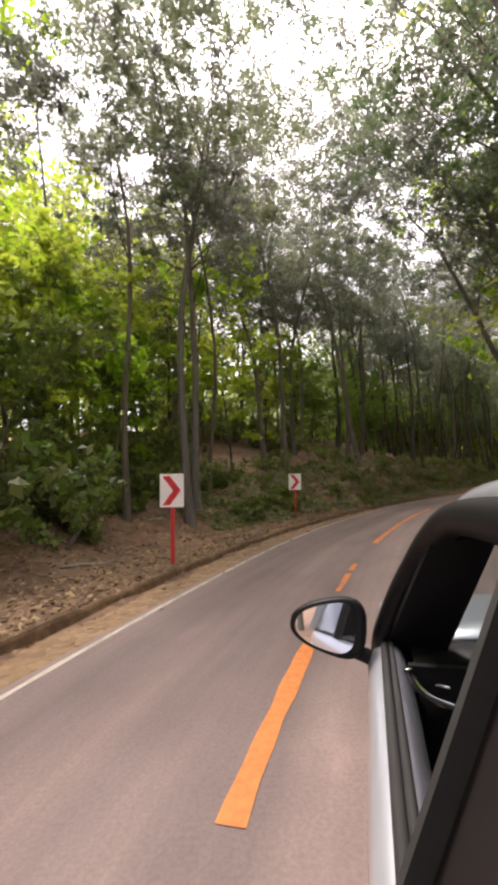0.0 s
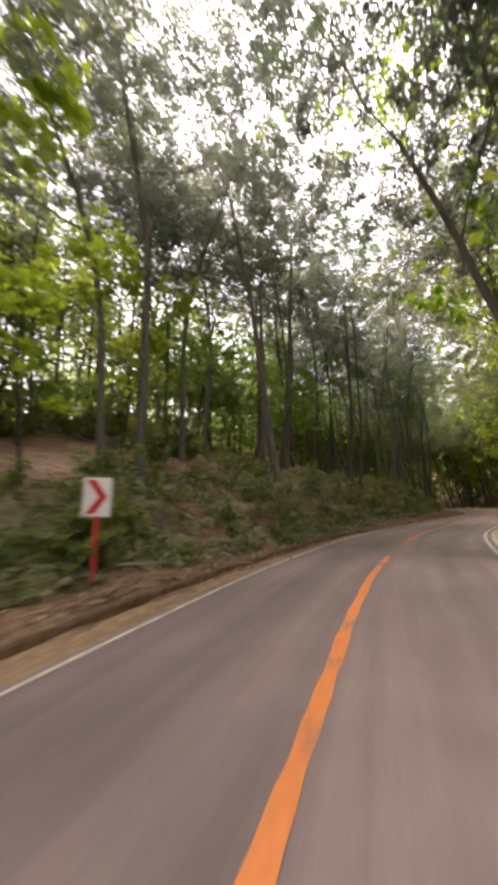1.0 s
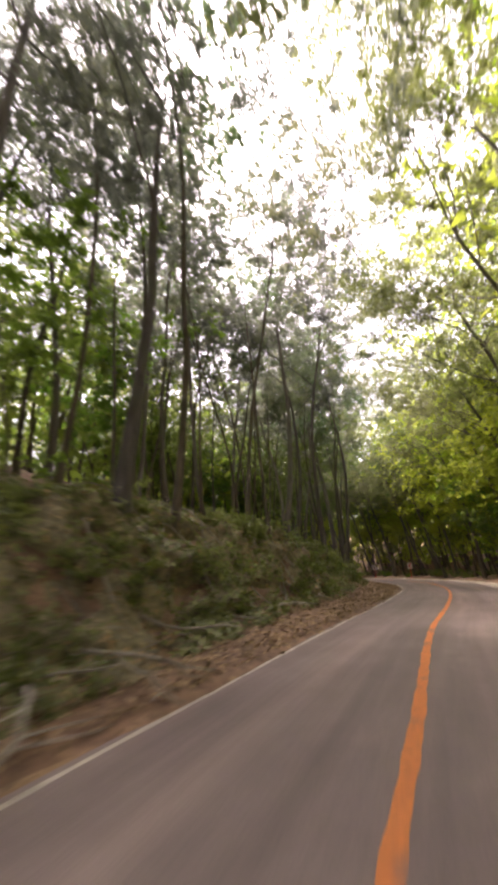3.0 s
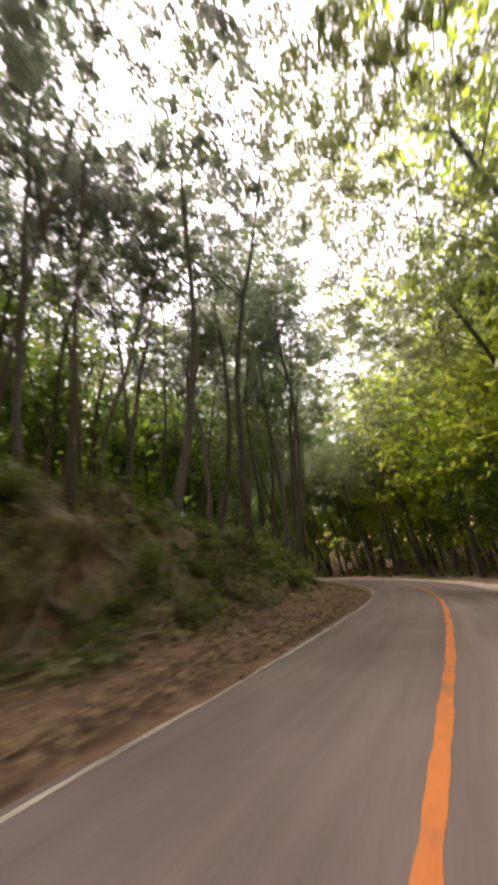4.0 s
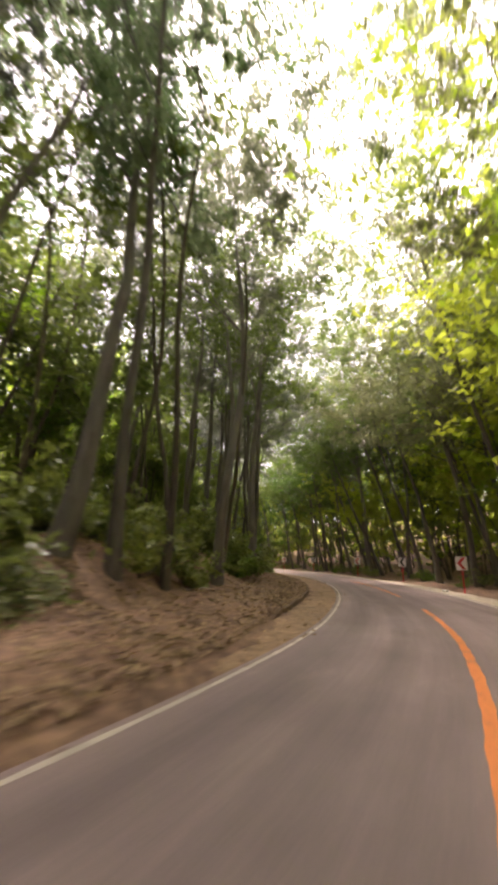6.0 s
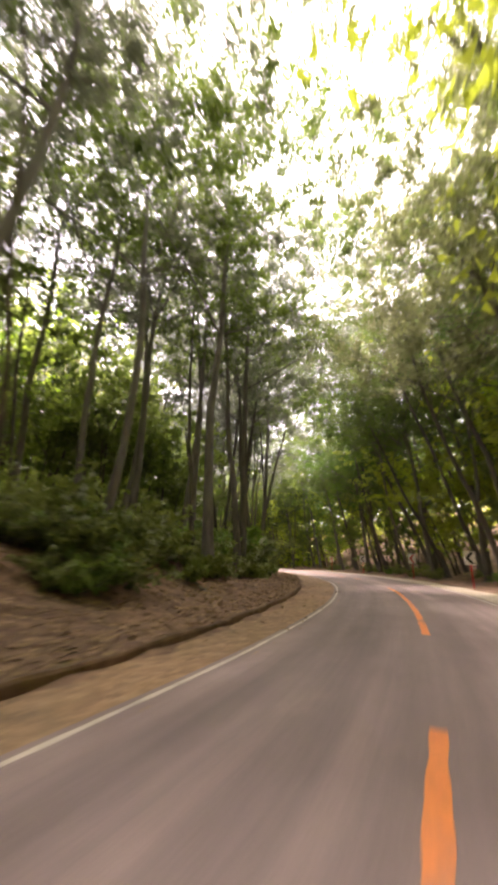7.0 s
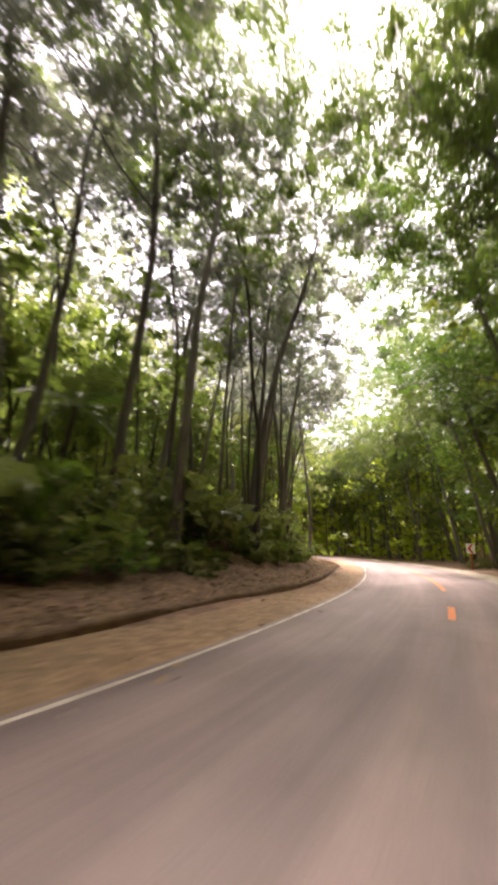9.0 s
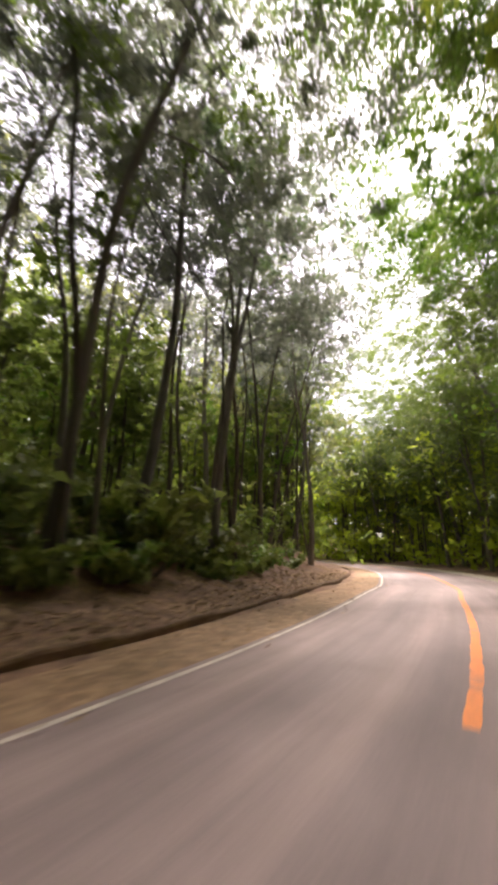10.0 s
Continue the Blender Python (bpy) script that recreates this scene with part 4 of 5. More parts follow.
def thicket(label, rows):
    """Tangled low growth that cannot be told apart plant by plant: one joined object."""
    got = [[], []]
    for row in rows:
        for model, x, y, scale in shrub_places(*row):
            w = R.uniform(0, 6.28)
            turn = scale * np.array([[math.cos(w), -math.sin(w), 0], [math.sin(w), math.cos(w), 0], [0, 0, 1]])
            for k in (0, 1):
                me = SHRUBS[model][k]
                v = np.empty(len(me.vertices) * 3)
                me.vertices.foreach_get("co", v)
                f = np.empty(len(me.loops), int)
                me.loops.foreach_get("vertex_index", f)
                got[k].append((v.reshape(-1, 3) @ turn.T + np.array([x, y, height(x, y) - 0.03]), f.reshape(-1, 4)))
    ob = thing("undergrowth", label, "undergrowth", kind="stuff")
    for k, (name, material) in enumerate((("stems", M_BARK_DARK), ("foliage", M_LEAF_SHRUB))):
        start = np.cumsum([0] + [len(v) for v, _ in got[k]])
        part_mesh(name, quick_mesh(name, np.concatenate([v for v, _ in got[k]]), np.concatenate([f + n for (_, f), n in zip(got[k], start)]), material), ob)


shrub_row(40, -2, 9, 0.6, 6.5, 1.1, 2.1)
shrub_row(22, 8, 17, 2.6, 6.5, 0.9, 1.6)
shrub_row(14, 14.5, 21, 0.3, 1.6, 0.5, 0.9, models=(6, 7))
shrub_row(34, 50, 66, 0.4, 2.6, 0.5, 1.0, models=(0, 1, 2, 3, 4, 5, 6, 7))
shrub_row(56, 64, 92, 0.5, 4.0, 0.8, 1.4)
shrub_row(24, 84, 98, 0.9, 2.8, 0.8, 1.2, models=(6, 7))
shrub_row(40, 92, 136, 0.6, 3.2, 0.8, 1.5, models=(0, 1, 2, 3, 4, 5, 6, 7))
shrub_row(26, 98, 128, 0.2, 1.6, 0.7, 1.1, models=(6, 7))
shrub_row(16, 100, 126, 1.0, 3.5, 1.6, 2.3, models=(6, 7))
thicket("tangled green undergrowth on the bank and under the trees", ((80, 14, 36, 0.0, 3.4, 0.3, 0.75), (80, 33, 66, 0.2, 3.0, 0.35, 0.9), (50, -6, 34, 6.5, 14, 1.6, 3.0), (110, 62, 140, 3.2, 9, 1.2, 2.3)))
for _ in range(50):
    s = R.uniform(72, 140)
    x, y = road_point(s, -R.uniform(5.6, 9.5))
    _, dd = road_place([(x, y)])
    if dd[0] < -5.6:
        shrub(R.randrange(6), float(x), float(y), R.uniform(0.5, 1.1))


def build_litter():
    n = 96000
    s = NR.uniform(-8, 140, n)
    d = lane(s) + shoulder(s) + 0.1 + NR.random(n) ** 1.3 * 6.5
    stray = NR.random(n) < 0.008
    d = np.where(stray, lane(s) + NR.uniform(-0.2, 1.0, n) * shoulder(s), d)
    xy = road_point(s, d)
    z = np.maximum(terrain(xy), -0.005) + NR.uniform(0.008, 0.05, n)
    nrm = random_dirs(NR, n) * 0.55 + np.array([0, 0, 1.0])
    nrm /= np.linalg.norm(nrm, axis=1, keepdims=True)
    ln = NR.uniform(0.05, 0.15, n)
    v, q = leaf_blades(np.c_[xy, z], nrm, random_dirs(NR, n), ln, ln * NR.uniform(0.45, 0.8, n))
    tagged(new("leaf_litter", quick_mesh("leaf_litter", v, q, M_LITTER)), "dry brown fallen leaves on the forest floor", "fallen leaves", kind="stuff")


build_litter()


def fbm(p, octaves=4):
    return noise.fractal(Vector(p), 1.0, 2.1, octaves)


def build_bank():
    """The cut earth bank with its ledges, hollows and root mats, standing out of the ground sheet."""
    sv = np.arange(11.0, 74.0, 0.16)
    m = 42
    rows, free = [], []
    for k in range(m):
        u = k / (m - 1)
        d = lane(sv) + bank_from(sv) - 0.7 + u * (bank_wide(sv) + 2.4)
        xy = road_point(sv, d)
        rows.append(np.c_[xy, terrain(xy)])
        free.append(np.full(len(sv), min(1.0, 5 * u, 3.5 * (1 - u))))
    p = np.stack(rows)
    fade = np.stack(free) * np.interp(sv, [11, 17, 62, 74], [0, 1, 1, 0])[None]
    ds, du = np.gradient(p, axis=1), np.gradient(p, axis=0)
    nrm = np.cross(ds, du)
    nrm /= np.linalg.norm(nrm, axis=2, keepdims=True)
    nrm *= np.sign(nrm[..., 2:3])
    push = np.empty(fade.shape)
    for i in range(m):
        for j in range(len(sv)):
            x, y, z = p[i, j]
            ledge = fbm((sv[j] * 0.55, z * 1.9, 3.0)) * 0.42 + fbm((sv[j] * 1.7, z * 4.5, 9.0), 3) * 0.17 + fbm((x * 5.0, y * 5.0, z * 6.0), 2) * 0.035
            push[i, j] = ledge + 0.10
    p = p + nrm * (push * fade)[..., None] - np.array([0, 0, 0.16]) * (1 - fade)[..., None]
    n = len(sv)
    i = (np.arange(m - 1)[:, None] * n + np.arange(n - 1)[None]).ravel()
    me = quick_mesh("bank", p.reshape(-1, 3), np.stack([i, i + 1, i + n + 1, i + n], 1), M_BANK, True)
    tagged(new("bank", me), "steep earth bank with ledges, roots and dry leaves", "bank", kind="structure")
    ds, du = np.gradient(p, axis=1), np.gradient(p, axis=0)
    nrm = np.cross(ds, du)
    nrm /= np.linalg.norm(nrm, axis=2, keepdims=True)
    nrm *= np.sign((nrm * np.array([0, 0, 1.0])).sum(2, keepdims=True) + 1e-6)
    keep = fade > 0.25
    return p[keep], nrm[keep], push[keep], np.broadcast_to(sv[None], fade.shape)[keep]


def build_creepers():
    """Creepers, ferns and dry leaves on the bank's ledges."""
    p, nrm, push, sv = build_bank()
    for name, label, count, material, lo, hi, where in (
        ("bank_creepers", "dull green creepers and ferns covering the steep bank", 150000, M_LEAF_CREEPER, 0.07, 0.20, lambda a, b, h: (a > -0.05) & ((h > 0.10) | (b > 0.2))),
        ("bank_litter", "dry tan leaves and twigs caught on the bank's ledges", 26000, M_LITTER, 0.05, 0.15, lambda a, b, h: (a < 0.25) & (h > 0.0)),
    ):
        k = NR.integers(0, len(p), count)
        a = lumps(p[k, 0] * 1.1 + 4, p[k, 1] * 1.1) + 0.22 * NR.normal(size=count)
        b = lumps(p[k, 0] * 2.9, p[k, 1] * 2.7 + 2 * p[k, 2]) + 0.2 * NR.normal(size=count)
        k = k[where(a, b, push[k])]
        n = len(k)
        at = p[k] + nrm[k] * (0.01 + NR.random(n) ** 2.2 * 0.22)[:, None] + NR.normal(size=(n, 3)) * 0.05
        face = random_dirs(NR, n) * 0.75 + nrm[k] * 0.7 + np.array([0, 0, 0.4])
        face /= np.linalg.norm(face, axis=1, keepdims=True)
        ln = NR.uniform(lo, hi, n)
        v, q = leaf_blades(at, face, random_dirs(NR, n) - np.array([0, 0, 0.4]), ln * 1.15, ln * NR.uniform(0.4, 0.7, n))
        tagged(new(name, quick_mesh(name, v, q, material)), label, "creepers" if "creep" in name else "fallen leaves", kind="stuff")


build_creepers()


# ---- dead branches on the bank ----
def dead_branch(x, y, length, turn, seed):
    rng = random.Random(seed)
    main = branch_path((0, 0, 0), (1, 0, 0.05), length, rng.uniform(0.022, 0.05), 0.012, 6, rng, 0.0, 0.12)
    paths = [main]
    for k in (2, 3, 4):
        paths.append(branch_path(main[k][0], (0.8, rng.choice((-0.8, 0.8)), 0.25), length * 0.3, 0.014, 0.005, 3, rng, 0.0, 0.15))
    road_s = float(road_place([(x, y)])[0][0])
    out = []
    for p in paths:
        row = []
        for q, r in p:
            w = radians(turn)
            gx, gy = x + q.x * math.cos(w) - q.y * math.sin(w), y + q.x * math.sin(w) + q.y * math.cos(w)
            row.append((Vector((gx, gy, height(gx, gy) + (0.22 if 15 < road_s < 66 else 0.04) + abs(q.z) * 0.6)), r))
        out.append(row)
    v, q = tube_arrays(out, 5)
    me = quick_mesh("dead_branch", np.array([tuple(p) for p in v]), np.array(q), M_DEADWOOD, True)
    tagged(new("dead_branch", me), "dry grey fallen branch lying on the bank", "branch", "fallen branches on the bank")


for number in range(120):
    s = R.uniform(16, 56) if number < 90 else R.uniform(5, 100)
    x, y = road_point(s, lane(s) + bank_from(s) + R.uniform(-0.3, 2.6))
    dead_branch(float(x), float(y), R.uniform(0.8, 2.6), R.uniform(0, 360), 500 + number)


# undergrowth on the gentle slope behind the first signs
shrub_row(34, 12, 34, 3.2, 9.5, 0.6, 1.1)


# ---- chevron signs ----
def chevron_sign(x, y, facing, points_right, color, tilt=0.0, tall=1.24):
    """A white square plate with a chevron on a red post. facing: degrees that the plate is turned."""
    ob = thing("chevron_sign", "white road sign with a %s chevron on a red post" % color, "road sign", "chevron signs along the bend")
    ob.matrix_basis = Matrix.Translation((x, y, max(height(x, y), -0.03))) @ pose(0, 0, 0, 0, tilt, facing)
    bm = bmesh.new()
    box(bm, (0.075, 0.06, tall + 0.6 + 0.2), Matrix.Translation((0, 0.035, (tall + 0.6 - 0.2) / 2)), 0.008)
    part("post", bm, M_RED, ob)
    bm = bmesh.new()
    box(bm, (0.58, 0.016, 0.74), Matrix.Translation((0, -0.006, tall + 0.35)), 0.006)
    plate = part("plate", bm, M_REFLECT, ob)
    k = 1 if points_right else -1
    bm = bmesh.new()
    w = 0.18
    shape = [(-0.22, 0.325), (-0.22 + w, 0.325), (0.22, 0.0), (-0.22 + w, -0.325), (-0.22, -0.325), (0.22 - w, 0.0)]
    front = [bm.verts.new((k * a, -0.019, tall + 0.35 + b)) for a, b in shape]
    back = [bm.verts.new((k * a, -0.0145, tall + 0.35 + b)) for a, b in shape]
    n = len(shape)
    for face in ((0, 1, 2, 5), (5, 2, 3, 4)):
        bm.faces.new([front[i] for i in face])
    for i in range(n):
        bm.faces.new((front[i], front[(i + 1) % n], back[(i + 1) % n], back[i]))
    bmesh.ops.recalc_face_normals(bm, faces=bm.faces)
    part("chevron", bm, M_RED if color == "red" else M_BLACK, plate)
    bm = bmesh.new()
    for zz in (0.16, 0.46):
        box(bm, (0.2, 0.012, 0.03), Matrix.Translation((0, 0.008, tall + zz)), 0.003)
    part("bracket", bm, M_ALUMINIUM, ob)
    return ob


SIGNS = [
    (-2.33, -1.35, -14, True, "red", 2.0),
    (1.55, 8.1, -18, True, "red", 3.0),
    (54.45, 60.92, -42, False, "red", 0.0),
    (57.66, 72.37, -33, False, "black", 0.0),
    (58.81, 83.48, -24, False, "red", 0.0),
    (58.44, 97.01, -13, False, "black", 0.0),
    (56.91, 107.4, -4, False, "red", 0.0),
]
for x, y, facing, to_right, color, tilt in SIGNS:
    chevron_sign(x, y, facing, to_right, color, tilt)


# ---- small things on the road's edge ----
def crumpled_bag(x, y, size):
    bm = bmesh.new()
    bmesh.ops.create_icosphere(bm, subdivisions=2, radius=size)
    rng = random.Random(9)
    for v in bm.verts:
        v.co = Vector((v.co.x * 1.5, v.co.y, max(v.co.z, -size * 0.3) * 0.7)) * rng.uniform(0.6, 1.25)
    low = min(v.co.z for v in bm.verts)
    for v in bm.verts:
        v.co.z -= low
    me = bpy.data.meshes.new("plastic_bag")
    bm.to_mesh(me)
    bm.free()
    me.materials.append(M_WHITE_BAG)
    ob = new("plastic_bag", me)
    ob.location = (x, y, 0.0)
    tagged(ob, "crumpled white plastic bag lying at the road's edge", "litter")


bx, by = road_point(91.0, -3.6)
crumpled_bag(float(bx), float(by), 0.16)


# ---- the silver car with its driver's window open ----
def loft(sections, material, name, parent, label="", smooth=True, close=False, thick=0.0):
    """A skin over a row of sections with the same number of points each."""
    n = len(sections[0])
    verts = [p for sec in sections for p in sec]
    faces = []
    for i in range(len(sections) - 1):
        for k in range(n if close else n - 1):
            k2 = (k + 1) % n
            faces.append((i * n + k, (i + 1) * n + k, (i + 1) * n + k2, i * n + k2))
    if close:
        faces += [tuple(range(n)), tuple(reversed(range((len(sections) - 1) * n, len(sections) * n)))]
    bm = bmesh.new()
    vs = [bm.verts.new(v) for v in verts]
    for f in faces:
        bm.faces.new([vs[i] for i in f])
    bmesh.ops.recalc_face_normals(bm, faces=bm.faces)
    if thick:
        bm.normal_update()
        skin, rim = list(bm.faces), [e for e in bm.edges if len(e.link_faces) == 1]
        inner = {v: bm.verts.new(v.co - v.normal * thick) for v in list(bm.verts)}
        for f in skin:
            bm.faces.new([inner[v] for v in reversed(f.verts)])
        for e in rim:
            p, q = e.verts
            bm.faces.new((q, p, inner[p], inner[q]))
        bmesh.ops.recalc_face_normals(bm, faces=bm.faces)
    return part(name, bm, material, parent, label, smooth)


def smooth_line(points, steps=5):
    p = np.array(points, float)
    p = np.vstack([2 * p[0] - p[1], p, 2 * p[-1] - p[-2]])
    out = []
    for i in range(1, len(p) - 2):
        a, b, c, d = p[i - 1 : i + 3]
        for u in np.arange(steps) / steps:
            out.append(tuple(0.5 * (2 * b + (c - a) * u + (2 * a - 5 * b + 4 * c - d) * u**2 + (3 * b - a - 3 * c + d) * u**3)))
    return out + [tuple(p[-2])]


def rod(points, radius, material, name, parent, label="", sides=8, flat=1.0):
    v, q = tube_arrays([[(Vector(p), radius) for p in points]], sides)
    n = len(v)
    q = q + [tuple(range(sides)), tuple(reversed(range(n - sides, n)))]
    return part_mesh(name, mesh_from(name, v, q, material, True), parent, label)


def slab(a, b, c, d, thick, material, name, parent, label=""):
    """A four-cornered plate."""
    return loft([[a, b], [d, c]], material, name, parent, label, False, False, thick)


def build_wheel(car, x, y):
    wheel = part_mesh("wheel", None, car)
    side = -1 if x < 0 else 1
    wheel.matrix_basis = pose(x, y, 0.325, 0, 90, 0)
    prof = [(0.215, -0.10), (0.27, -0.105), (0.315, -0.09), (0.325, -0.05), (0.325, 0.05), (0.315, 0.09), (0.27, 0.105), (0.215, 0.10)]
    k = 28
    secs = [[(r * math.cos(w), r * math.sin(w), z) for r, z in prof] for w in [2 * math.pi * i / k for i in range(k + 1)]]
    loft(secs, M_RUBBER, "tyre", wheel, "black rubber tyre")
    bm = bmesh.new()
    bmesh.ops.create_cone(bm, cap_ends=True, segments=24, radius1=0.06, radius2=0.05, depth=0.05, matrix=Matrix.Translation((0, 0, side * 0.07)))
    for i in range(5):
        box(bm, (0.17, 0.05, 0.03), pose(0, 0, side * 0.075, 0, 0, 72 * i) @ Matrix.Translation((0.125, 0, 0)), 0.006)
    ring = [[(r * math.cos(w), r * math.sin(w), z) for r, z in ((0.195, side * 0.085), (0.222, side * 0.1), (0.222, -side * 0.1), (0.195, -side * 0.085))] for w in [2 * math.pi * i / 24 for i in range(24)]]
    rv = [[bm.verts.new(p) for p in sec] for sec in ring]
    for i in range(24):
        for j in range(4):
            bm.faces.new((rv[i][j], rv[(i + 1) % 24][j], rv[(i + 1) % 24][(j + 1) % 4], rv[i][(j + 1) % 4]))
    part("rim", bm, M_RIM, wheel, "silver alloy rim")


def build_mirror(car, side):
    """An oval door mirror on a short arm. side: -1 left, 1 right."""
    mirror = part_mesh("door_mirror", None, car)
    mirror.matrix_basis = Matrix.Translation((side * 1.012, 0.50, 1.214)) @ pose(0, 0, 0, -9.0, -side * 8, -side * 6)
    k = 28

    def ring(y, sx, sz, shift=0.0):
        out = []
        for i in range(k):
            w = 2 * math.pi * i / k
            c, s = math.cos(w), math.sin(w)
            rx = abs(c) ** 0.72 * (1 if c > 0 else -1)
            rz = abs(s) ** 0.78 * (1 if s > 0 else -1)
            inner = 0.5 - 0.5 * rx * side
            out.append((sx * rx + shift, y, sz * rz * (0.62 + 0.55 * inner) + (0.016 * inner if rz > 0 else 0.0)))
        return out

    loft([ring(-0.045, 0.088, 0.060), ring(-0.05, 0.104, 0.074), ring(-0.03, 0.112, 0.082), ring(0.02, 0.108, 0.078), ring(0.07, 0.085, 0.058), ring(0.10, 0.045, 0.03)], M_BLACK, "mirror_housing", mirror, "glossy black mirror housing", True, True)
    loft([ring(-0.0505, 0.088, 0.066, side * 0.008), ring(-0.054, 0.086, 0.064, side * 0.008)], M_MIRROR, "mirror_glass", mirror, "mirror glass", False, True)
    rod([(-side * 0.07, 0.02, -0.060), (-side * 0.125, 0.01, -0.072), (-side * 0.18, 0.0, -0.085)], 0.022, M_BLACK, "mirror_arm", mirror)


def build_seat(car, x, y, wide, name="car_seat"):
    seat = part_mesh(name, None, car)
    seat.matrix_basis = Matrix.Translation((x, y, 0.42))
    bm = bmesh.new()
    box(bm, (wide, 0.5, 0.2), Matrix.Translation((0, 0, 0.12)), 0.05)
    part("cushion", bm, M_CLOTH, seat)
    bm = bmesh.new()
    box(bm, (wide, 0.15, 0.62), Matrix.Translation((0, -0.3, 0.5)) @ pose(0, 0, 0, 12, 0, 0), 0.05)
    part("seat_back", bm, M_CLOTH, seat)
    bm = bmesh.new()
    box(bm, (0.27, 0.1, 0.17), Matrix.Translation((0, -0.37, 0.9)), 0.04)
    part("headrest", bm, M_CLOTH, seat)


def build_car(at):
    car = thing("car", "silver car with its driver's window down, standing on the road", "car", at=at)

    def width(y):
        return float(np.interp(y, [-2.25, -2.1, -1.5, 0.6, 1.6, 2.0, 2.18], [0.70, 0.80, 0.885, 0.90, 0.875, 0.80, 0.62]))

    def belt(y):
        return float(np.interp(y, [-2.25, -1.0, 0.5, 0.62, 1.0, 1.7, 2.05, 2.18], [1.19, 1.175, 1.16, 1.12, 1.06, 0.97, 0.86, 0.70]))

    ys = [-2.25, -2.18, -2.0, -1.6, -1.2, -0.6, 0.0, 0.5, 0.62, 0.9, 1.3, 1.6, 1.9, 2.08, 2.18]
    for side, name in ((-1, "body_side"), (1, "body_side")):
        secs = []
        for y in ys:
            w, b = width(y), belt(y)
            secs.append([(side * x, y, z) for x, z in ((w - 0.042, b + 0.001), (w - 0.014, b - 0.012), (w + 0.004, b - 0.05), (w + 0.010, b - 0.14), (w + 0.008, 0.72), (w - 0.02, 0.5), (w - 0.01, 0.36), (w - 0.09, 0.24))])
        loft(secs, M_SILVER, name, car, "silver painted car body", True, False, 0.02)
    secs = [[(width(y) * f, y, belt(y) + 0.055 * (1 - f * f) * (1 if y < 2.1 else 0.3)) for f in (-0.95, -0.6, -0.2, 0.2, 0.6, 0.95)] for y in (0.66, 0.95, 1.3, 1.6, 1.9, 2.08, 2.17)]
    loft(secs, M_SILVER, "hood", car, "silver hood", True, False, 0.015)
    secs = [[(x, y, z) for x in (-0.62, -0.3, 0.3, 0.62)] for y, z in ((2.17, 0.72), (2.24, 0.62), (2.25, 0.4), (2.16, 0.24))]
    loft(secs, M_SILVER, "front_bumper", car, "", True, False, 0.02)
    secs = [[(x, y, z) for x in (-0.7, -0.3, 0.3, 0.7)] for y, z in ((-2.25, 1.19), (-2.29, 0.9), (-2.33, 0.6), (-2.3, 0.36), (-2.2, 0.25))]
    loft(secs, M_SILVER, "tailgate", car, "", True, False, 0.02)
    bm = bmesh.new()
    box(bm, (1.5, 4.3, 0.04), Matrix.Translation((0, 0, 0.27)))
    part("floor_pan", bm, M_BLACK, car)
    # roof, a shallow dome
    secs = []
    for y, z, w in ((0.16, 1.545, 0.60), (0.02, 1.585, 0.64), (-0.5, 1.61, 0.665), (-1.2, 1.60, 0.665), (-1.75, 1.55, 0.63), (-2.0, 1.49, 0.6)):
        secs.append([(w * f, y, z + 0.035 * (1 - f * f)) for f in (-1.0, -0.9, -0.6, -0.2, 0.2, 0.6, 0.9, 1.0)])
    loft(secs, M_SILVER, "roof", car, "pale silver roof", True, False, 0.025)
    for s in (-1, 1):
        curve = smooth_line([(s * 0.862, 0.60, 1.12), (s * 0.848, 0.53, 1.19), (s * 0.803, 0.485, 1.30), (s * 0.76, 0.40, 1.40), (s * 0.718, 0.27, 1.50), (s * 0.693, 0.03, 1.565), (s * 0.685, -0.5, 1.585), (s * 0.68, -1.2, 1.575), (s * 0.65, -1.8, 1.53)])
        rod(curve, 0.033, M_BLACK, "door_frame", car, "black window frame and pillar")
        rail = [(s * (abs(x) - 0.05), y, z + 0.03) for x, y, z in curve[len(curve) // 2 :]]
        rod(rail, 0.03, M_SILVER, "roof_rail", car)
        slab((s * 0.868, -0.235, 1.16), (s * 0.868, -0.305, 1.16), (s * 0.692, -0.31, 1.575), (s * 0.692, -0.25, 1.575), 0.05, M_GREY, "centre_pillar", car, "dark grey pillar between the doors")
        slab((s * 0.870, -0.320, 1.16), (s * 0.870, -0.47, 1.16), (s * 0.696, -0.46, 1.575), (s * 0.696, -0.324, 1.575), 0.04, M_GREY, "rear_door_frame", car)
        slab((s * 0.85, -1.55, 1.17), (s * 0.78, -2.2, 1.19), (s * 0.62, -2.0, 1.5), (s * 0.66, -1.5, 1.57), 0.05, M_SILVER, "rear_pillar", car)
        rod([(s * 0.852, 0.55, 1.162), (s * 0.852, 0.1, 1.166), (s * 0.852, -0.6, 1.17), (s * 0.846, -1.55, 1.178)], 0.011, M_RUBBER, "weather_strip", car, "black rubber weather strip")
        rod([(s * 0.834, 0.55, 1.168), (s * 0.834, 0.1, 1.172), (s * 0.834, -1.5, 1.182)], 0.008, M_RUBBER, "window_channel", car)
        loft([[(s * x, y, z) for x, z in ((0.828, 1.172), (0.812, 1.166), (0.792, 1.13), (0.785, 0.95), (0.80, 0.5))] for y in (0.52, 0.1, -0.6, -1.5)], M_CARD, "door_card", car, "grey plastic inner door panel", True, False, 0.012)
        slab((s * 0.862, -0.303, 1.16), (s * 0.862, -0.322, 1.16), (s * 0.688, -0.326, 1.575), (s * 0.688, -0.308, 1.575), 0.03, M_RUBBER, "door_seal", car)
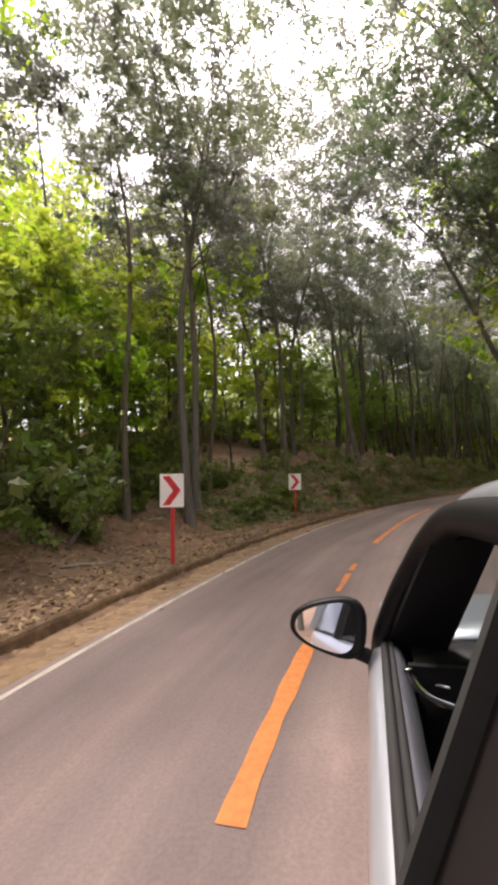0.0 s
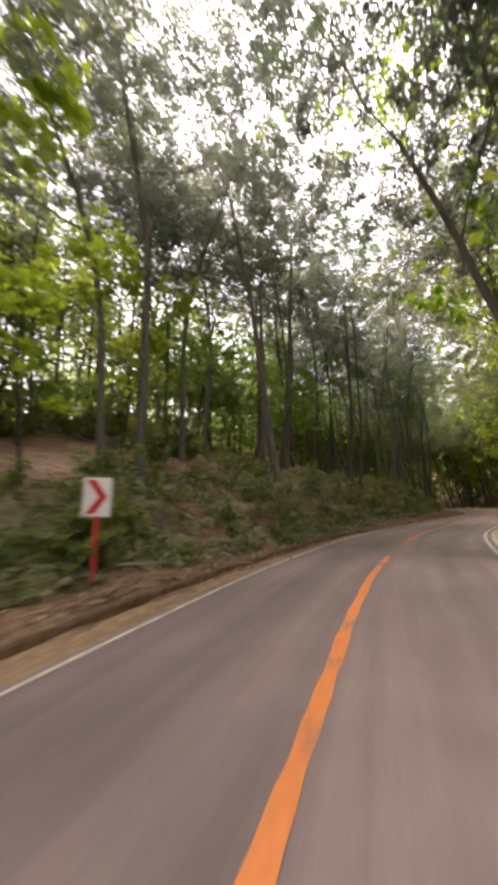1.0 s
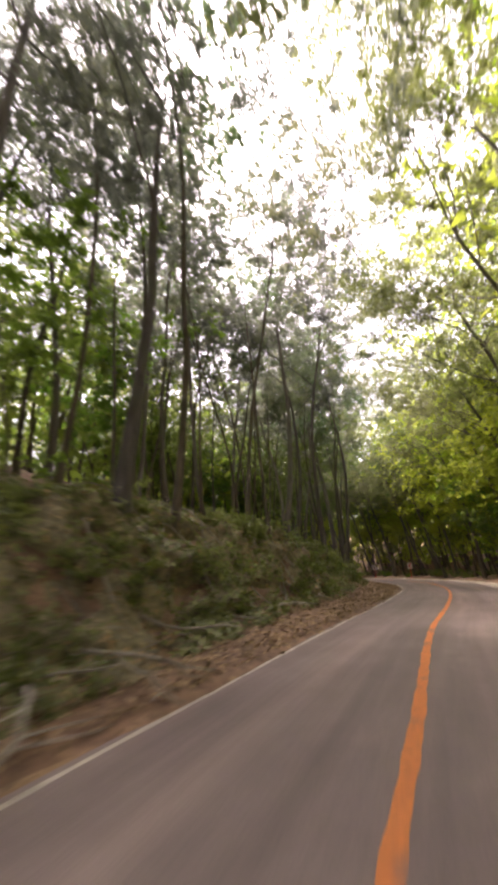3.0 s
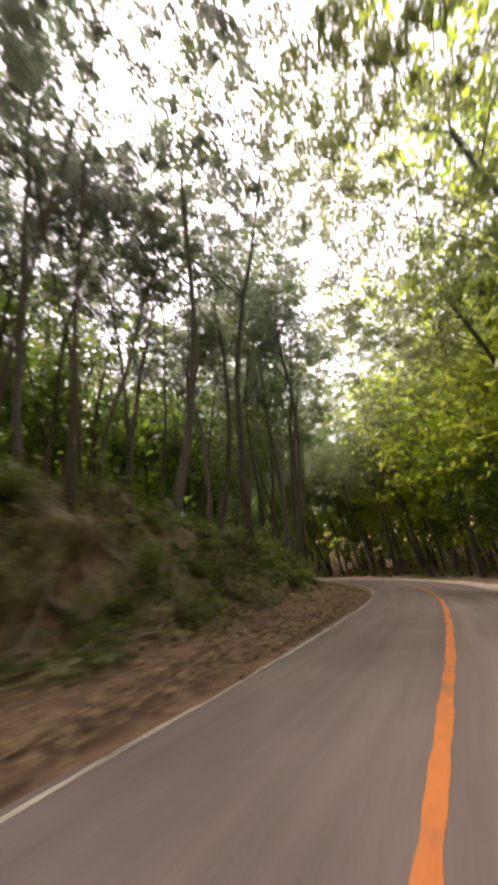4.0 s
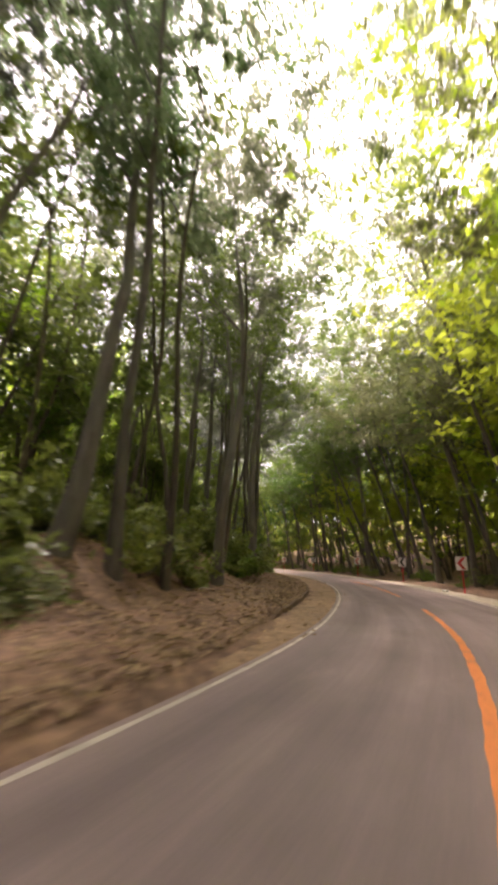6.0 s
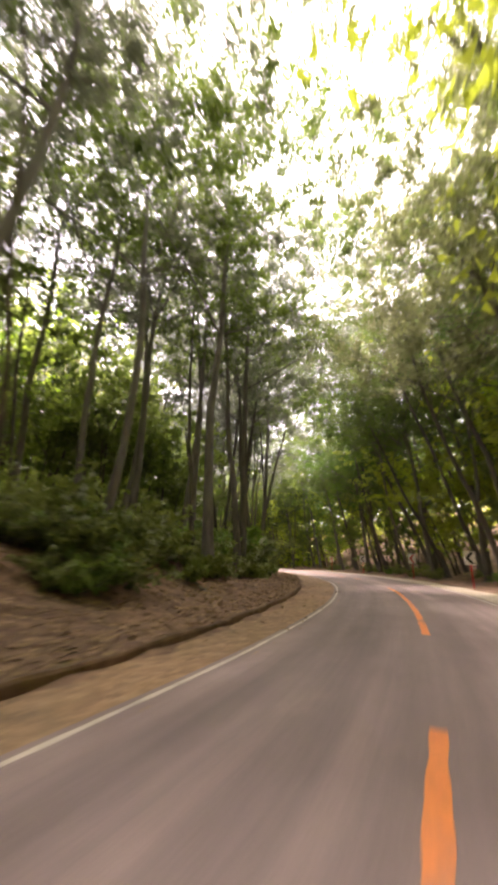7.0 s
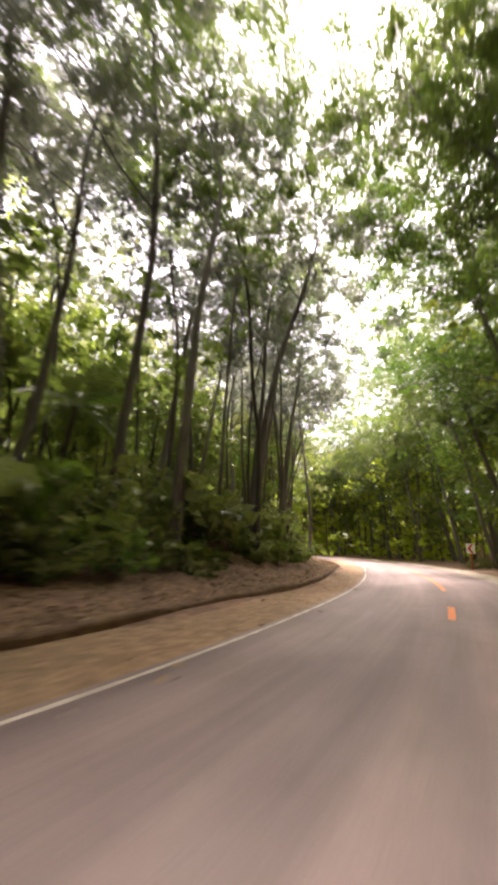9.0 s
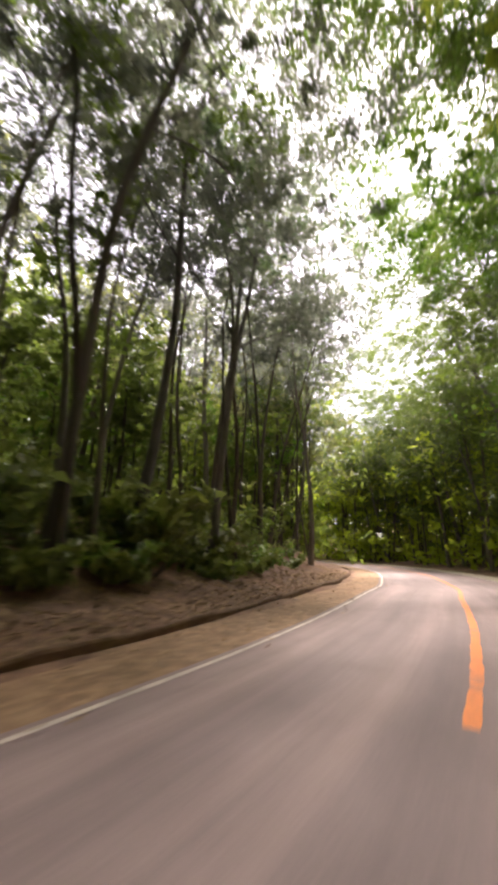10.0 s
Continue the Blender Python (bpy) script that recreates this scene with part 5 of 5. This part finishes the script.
        slab((s * 0.86, 0.585, 1.12), (s * 0.70, 0.55, 1.12), (s * 0.60, 0.20, 1.53), (s * 0.725, 0.25, 1.51), 0.03, M_BLACK, "pillar_trim", car)
        pane = slab((s * 0.852, -0.52, 1.17), (s * 0.85, -1.5, 1.18), (s * 0.665, -1.46, 1.56), (s * 0.688, -0.52, 1.57), 0.005, M_GLASS, "rear_side_window", car)
        pane.visible_shadow = False
        bm = bmesh.new()
        box(bm, (0.03, 0.2, 0.035), Matrix.Translation((s * 0.905, -0.2, 0.9)), 0.01)
        part("door_handle", bm, M_SILVER, car)
        bm = bmesh.new()
        box(bm, (0.3, 0.2, 0.14), Matrix.Translation((s * 0.58, 2.06, 0.76)) @ pose(0, 0, 0, 20, 0, -s * 18), 0.04)
        part("headlight", bm, M_LAMP, car)
        bm = bmesh.new()
        box(bm, (0.2, 0.12, 0.3), Matrix.Translation((s * 0.66, -2.25, 1.0)) @ pose(0, 0, 0, 0, 0, s * 14), 0.03)
        part("tail_light", bm, M_RED_LENS, car)
        build_mirror(car, s)
        for y in (1.32, -1.32):
            build_wheel(car, s * 0.80, y)
            arch = [(s * 0.905, y + 0.38 * math.cos(w), 0.325 + 0.38 * math.sin(w)) for w in np.linspace(-0.25, math.pi + 0.25, 14)]
            rod(arch, 0.022, M_BLACK, "wheel_arch", car)
    glass = slab((-0.80, 0.66, 1.12), (0.80, 0.66, 1.12), (0.60, 0.15, 1.545), (-0.60, 0.15, 1.545), 0.006, M_GLASS, "windscreen", car)
    glass.visible_shadow = False
    glass = slab((-0.68, -2.24, 1.2), (0.68, -2.24, 1.2), (0.56, -2.0, 1.49), (-0.56, -2.0, 1.49), 0.006, M_GLASS, "rear_window", car)
    glass.visible_shadow = False
    # inside
    secs = [[(x, y, z) for x in (-0.78, -0.3, 0.3, 0.78)] for y, z in ((0.72, 1.11), (0.56, 1.16), (0.40, 1.175), (0.335, 1.12), (0.33, 0.95), (0.42, 0.6))]
    loft(secs, M_BLACK, "dashboard", car, "black dashboard", True, False, 0.03)
    for s in (-1, 1):
        rod([(s * 0.803, 0.30, 1.185), (s * 0.797, 0.30, 1.165), (s * 0.785, 0.30, 1.147), (s * 0.769, 0.30, 1.132), (s * 0.749, 0.30, 1.121), (s * 0.713, 0.30, 1.111), (s * 0.66, 0.30, 1.112)], 0.011, M_CHROME, "air_vent_trim", car, "bright curved trim round the air vent")
        slab((s * 0.800, 0.312, 1.19), (s * 0.66, 0.312, 1.19), (s * 0.66, 0.312, 1.11), (s * 0.76, 0.312, 1.12), 0.02, M_BLACK, "air_vent", car)
        rod([(s * 0.745, 0.30, 1.156), (s * 0.715, 0.30, 1.152)], 0.004, M_CHROME, "vent_tab", car)
    wheel = part_mesh("steering_wheel", None, car)
    wheel.matrix_basis = pose(-0.40, 0.16, 0.97, 66, 0, 0)
    ring = [(0.185 * math.cos(w), 0.185 * math.sin(w), 0) for w in np.linspace(0, 2 * math.pi, 33)]
    rod(ring, 0.015, M_BLACK, "steering_rim", wheel)
    bm = bmesh.new()
    box(bm, (0.36, 0.035, 0.02), Matrix.Identity(4), 0.006)
    box(bm, (0.12, 0.12, 0.05), Matrix.Identity(4), 0.02)
    part("steering_hub", bm, M_GREY, wheel)
    build_seat(car, -0.38, -0.25, 0.5)
    build_seat(car, 0.38, -0.25, 0.5)
    build_seat(car, 0.0, -1.15, 1.3, "rear_bench")
    bm = bmesh.new()
    box(bm, (0.24, 0.03, 0.06), Matrix.Translation((0, 0.22, 1.45)), 0.012)
    part("interior_mirror", bm, M_BLACK, car)
    bm = bmesh.new()
    box(bm, (0.5, 0.02, 0.11), Matrix.Translation((0, 2.255, 0.5)), 0.004)
    part("number_plate", bm, M_REFLECT, car)
    bm = bmesh.new()
    box(bm, (0.9, 0.03, 0.1), Matrix.Translation((0, 2.22, 0.66)), 0.01)
    part("grille", bm, M_BLACK, car)
    return car


CAR_TURN = -17.3
ax, ay = PATH[0][1][:2]
right_of_car = Vector((math.cos(radians(CAR_TURN)), math.sin(radians(CAR_TURN))))
ahead_of_car = Vector((-right_of_car.y, right_of_car.x))
car_xy = Vector((ax, ay)) + right_of_car * 0.848 + ahead_of_car * 0.76
build_car(pose(car_xy.x, car_xy.y, 0.0, 0, 0, CAR_TURN))
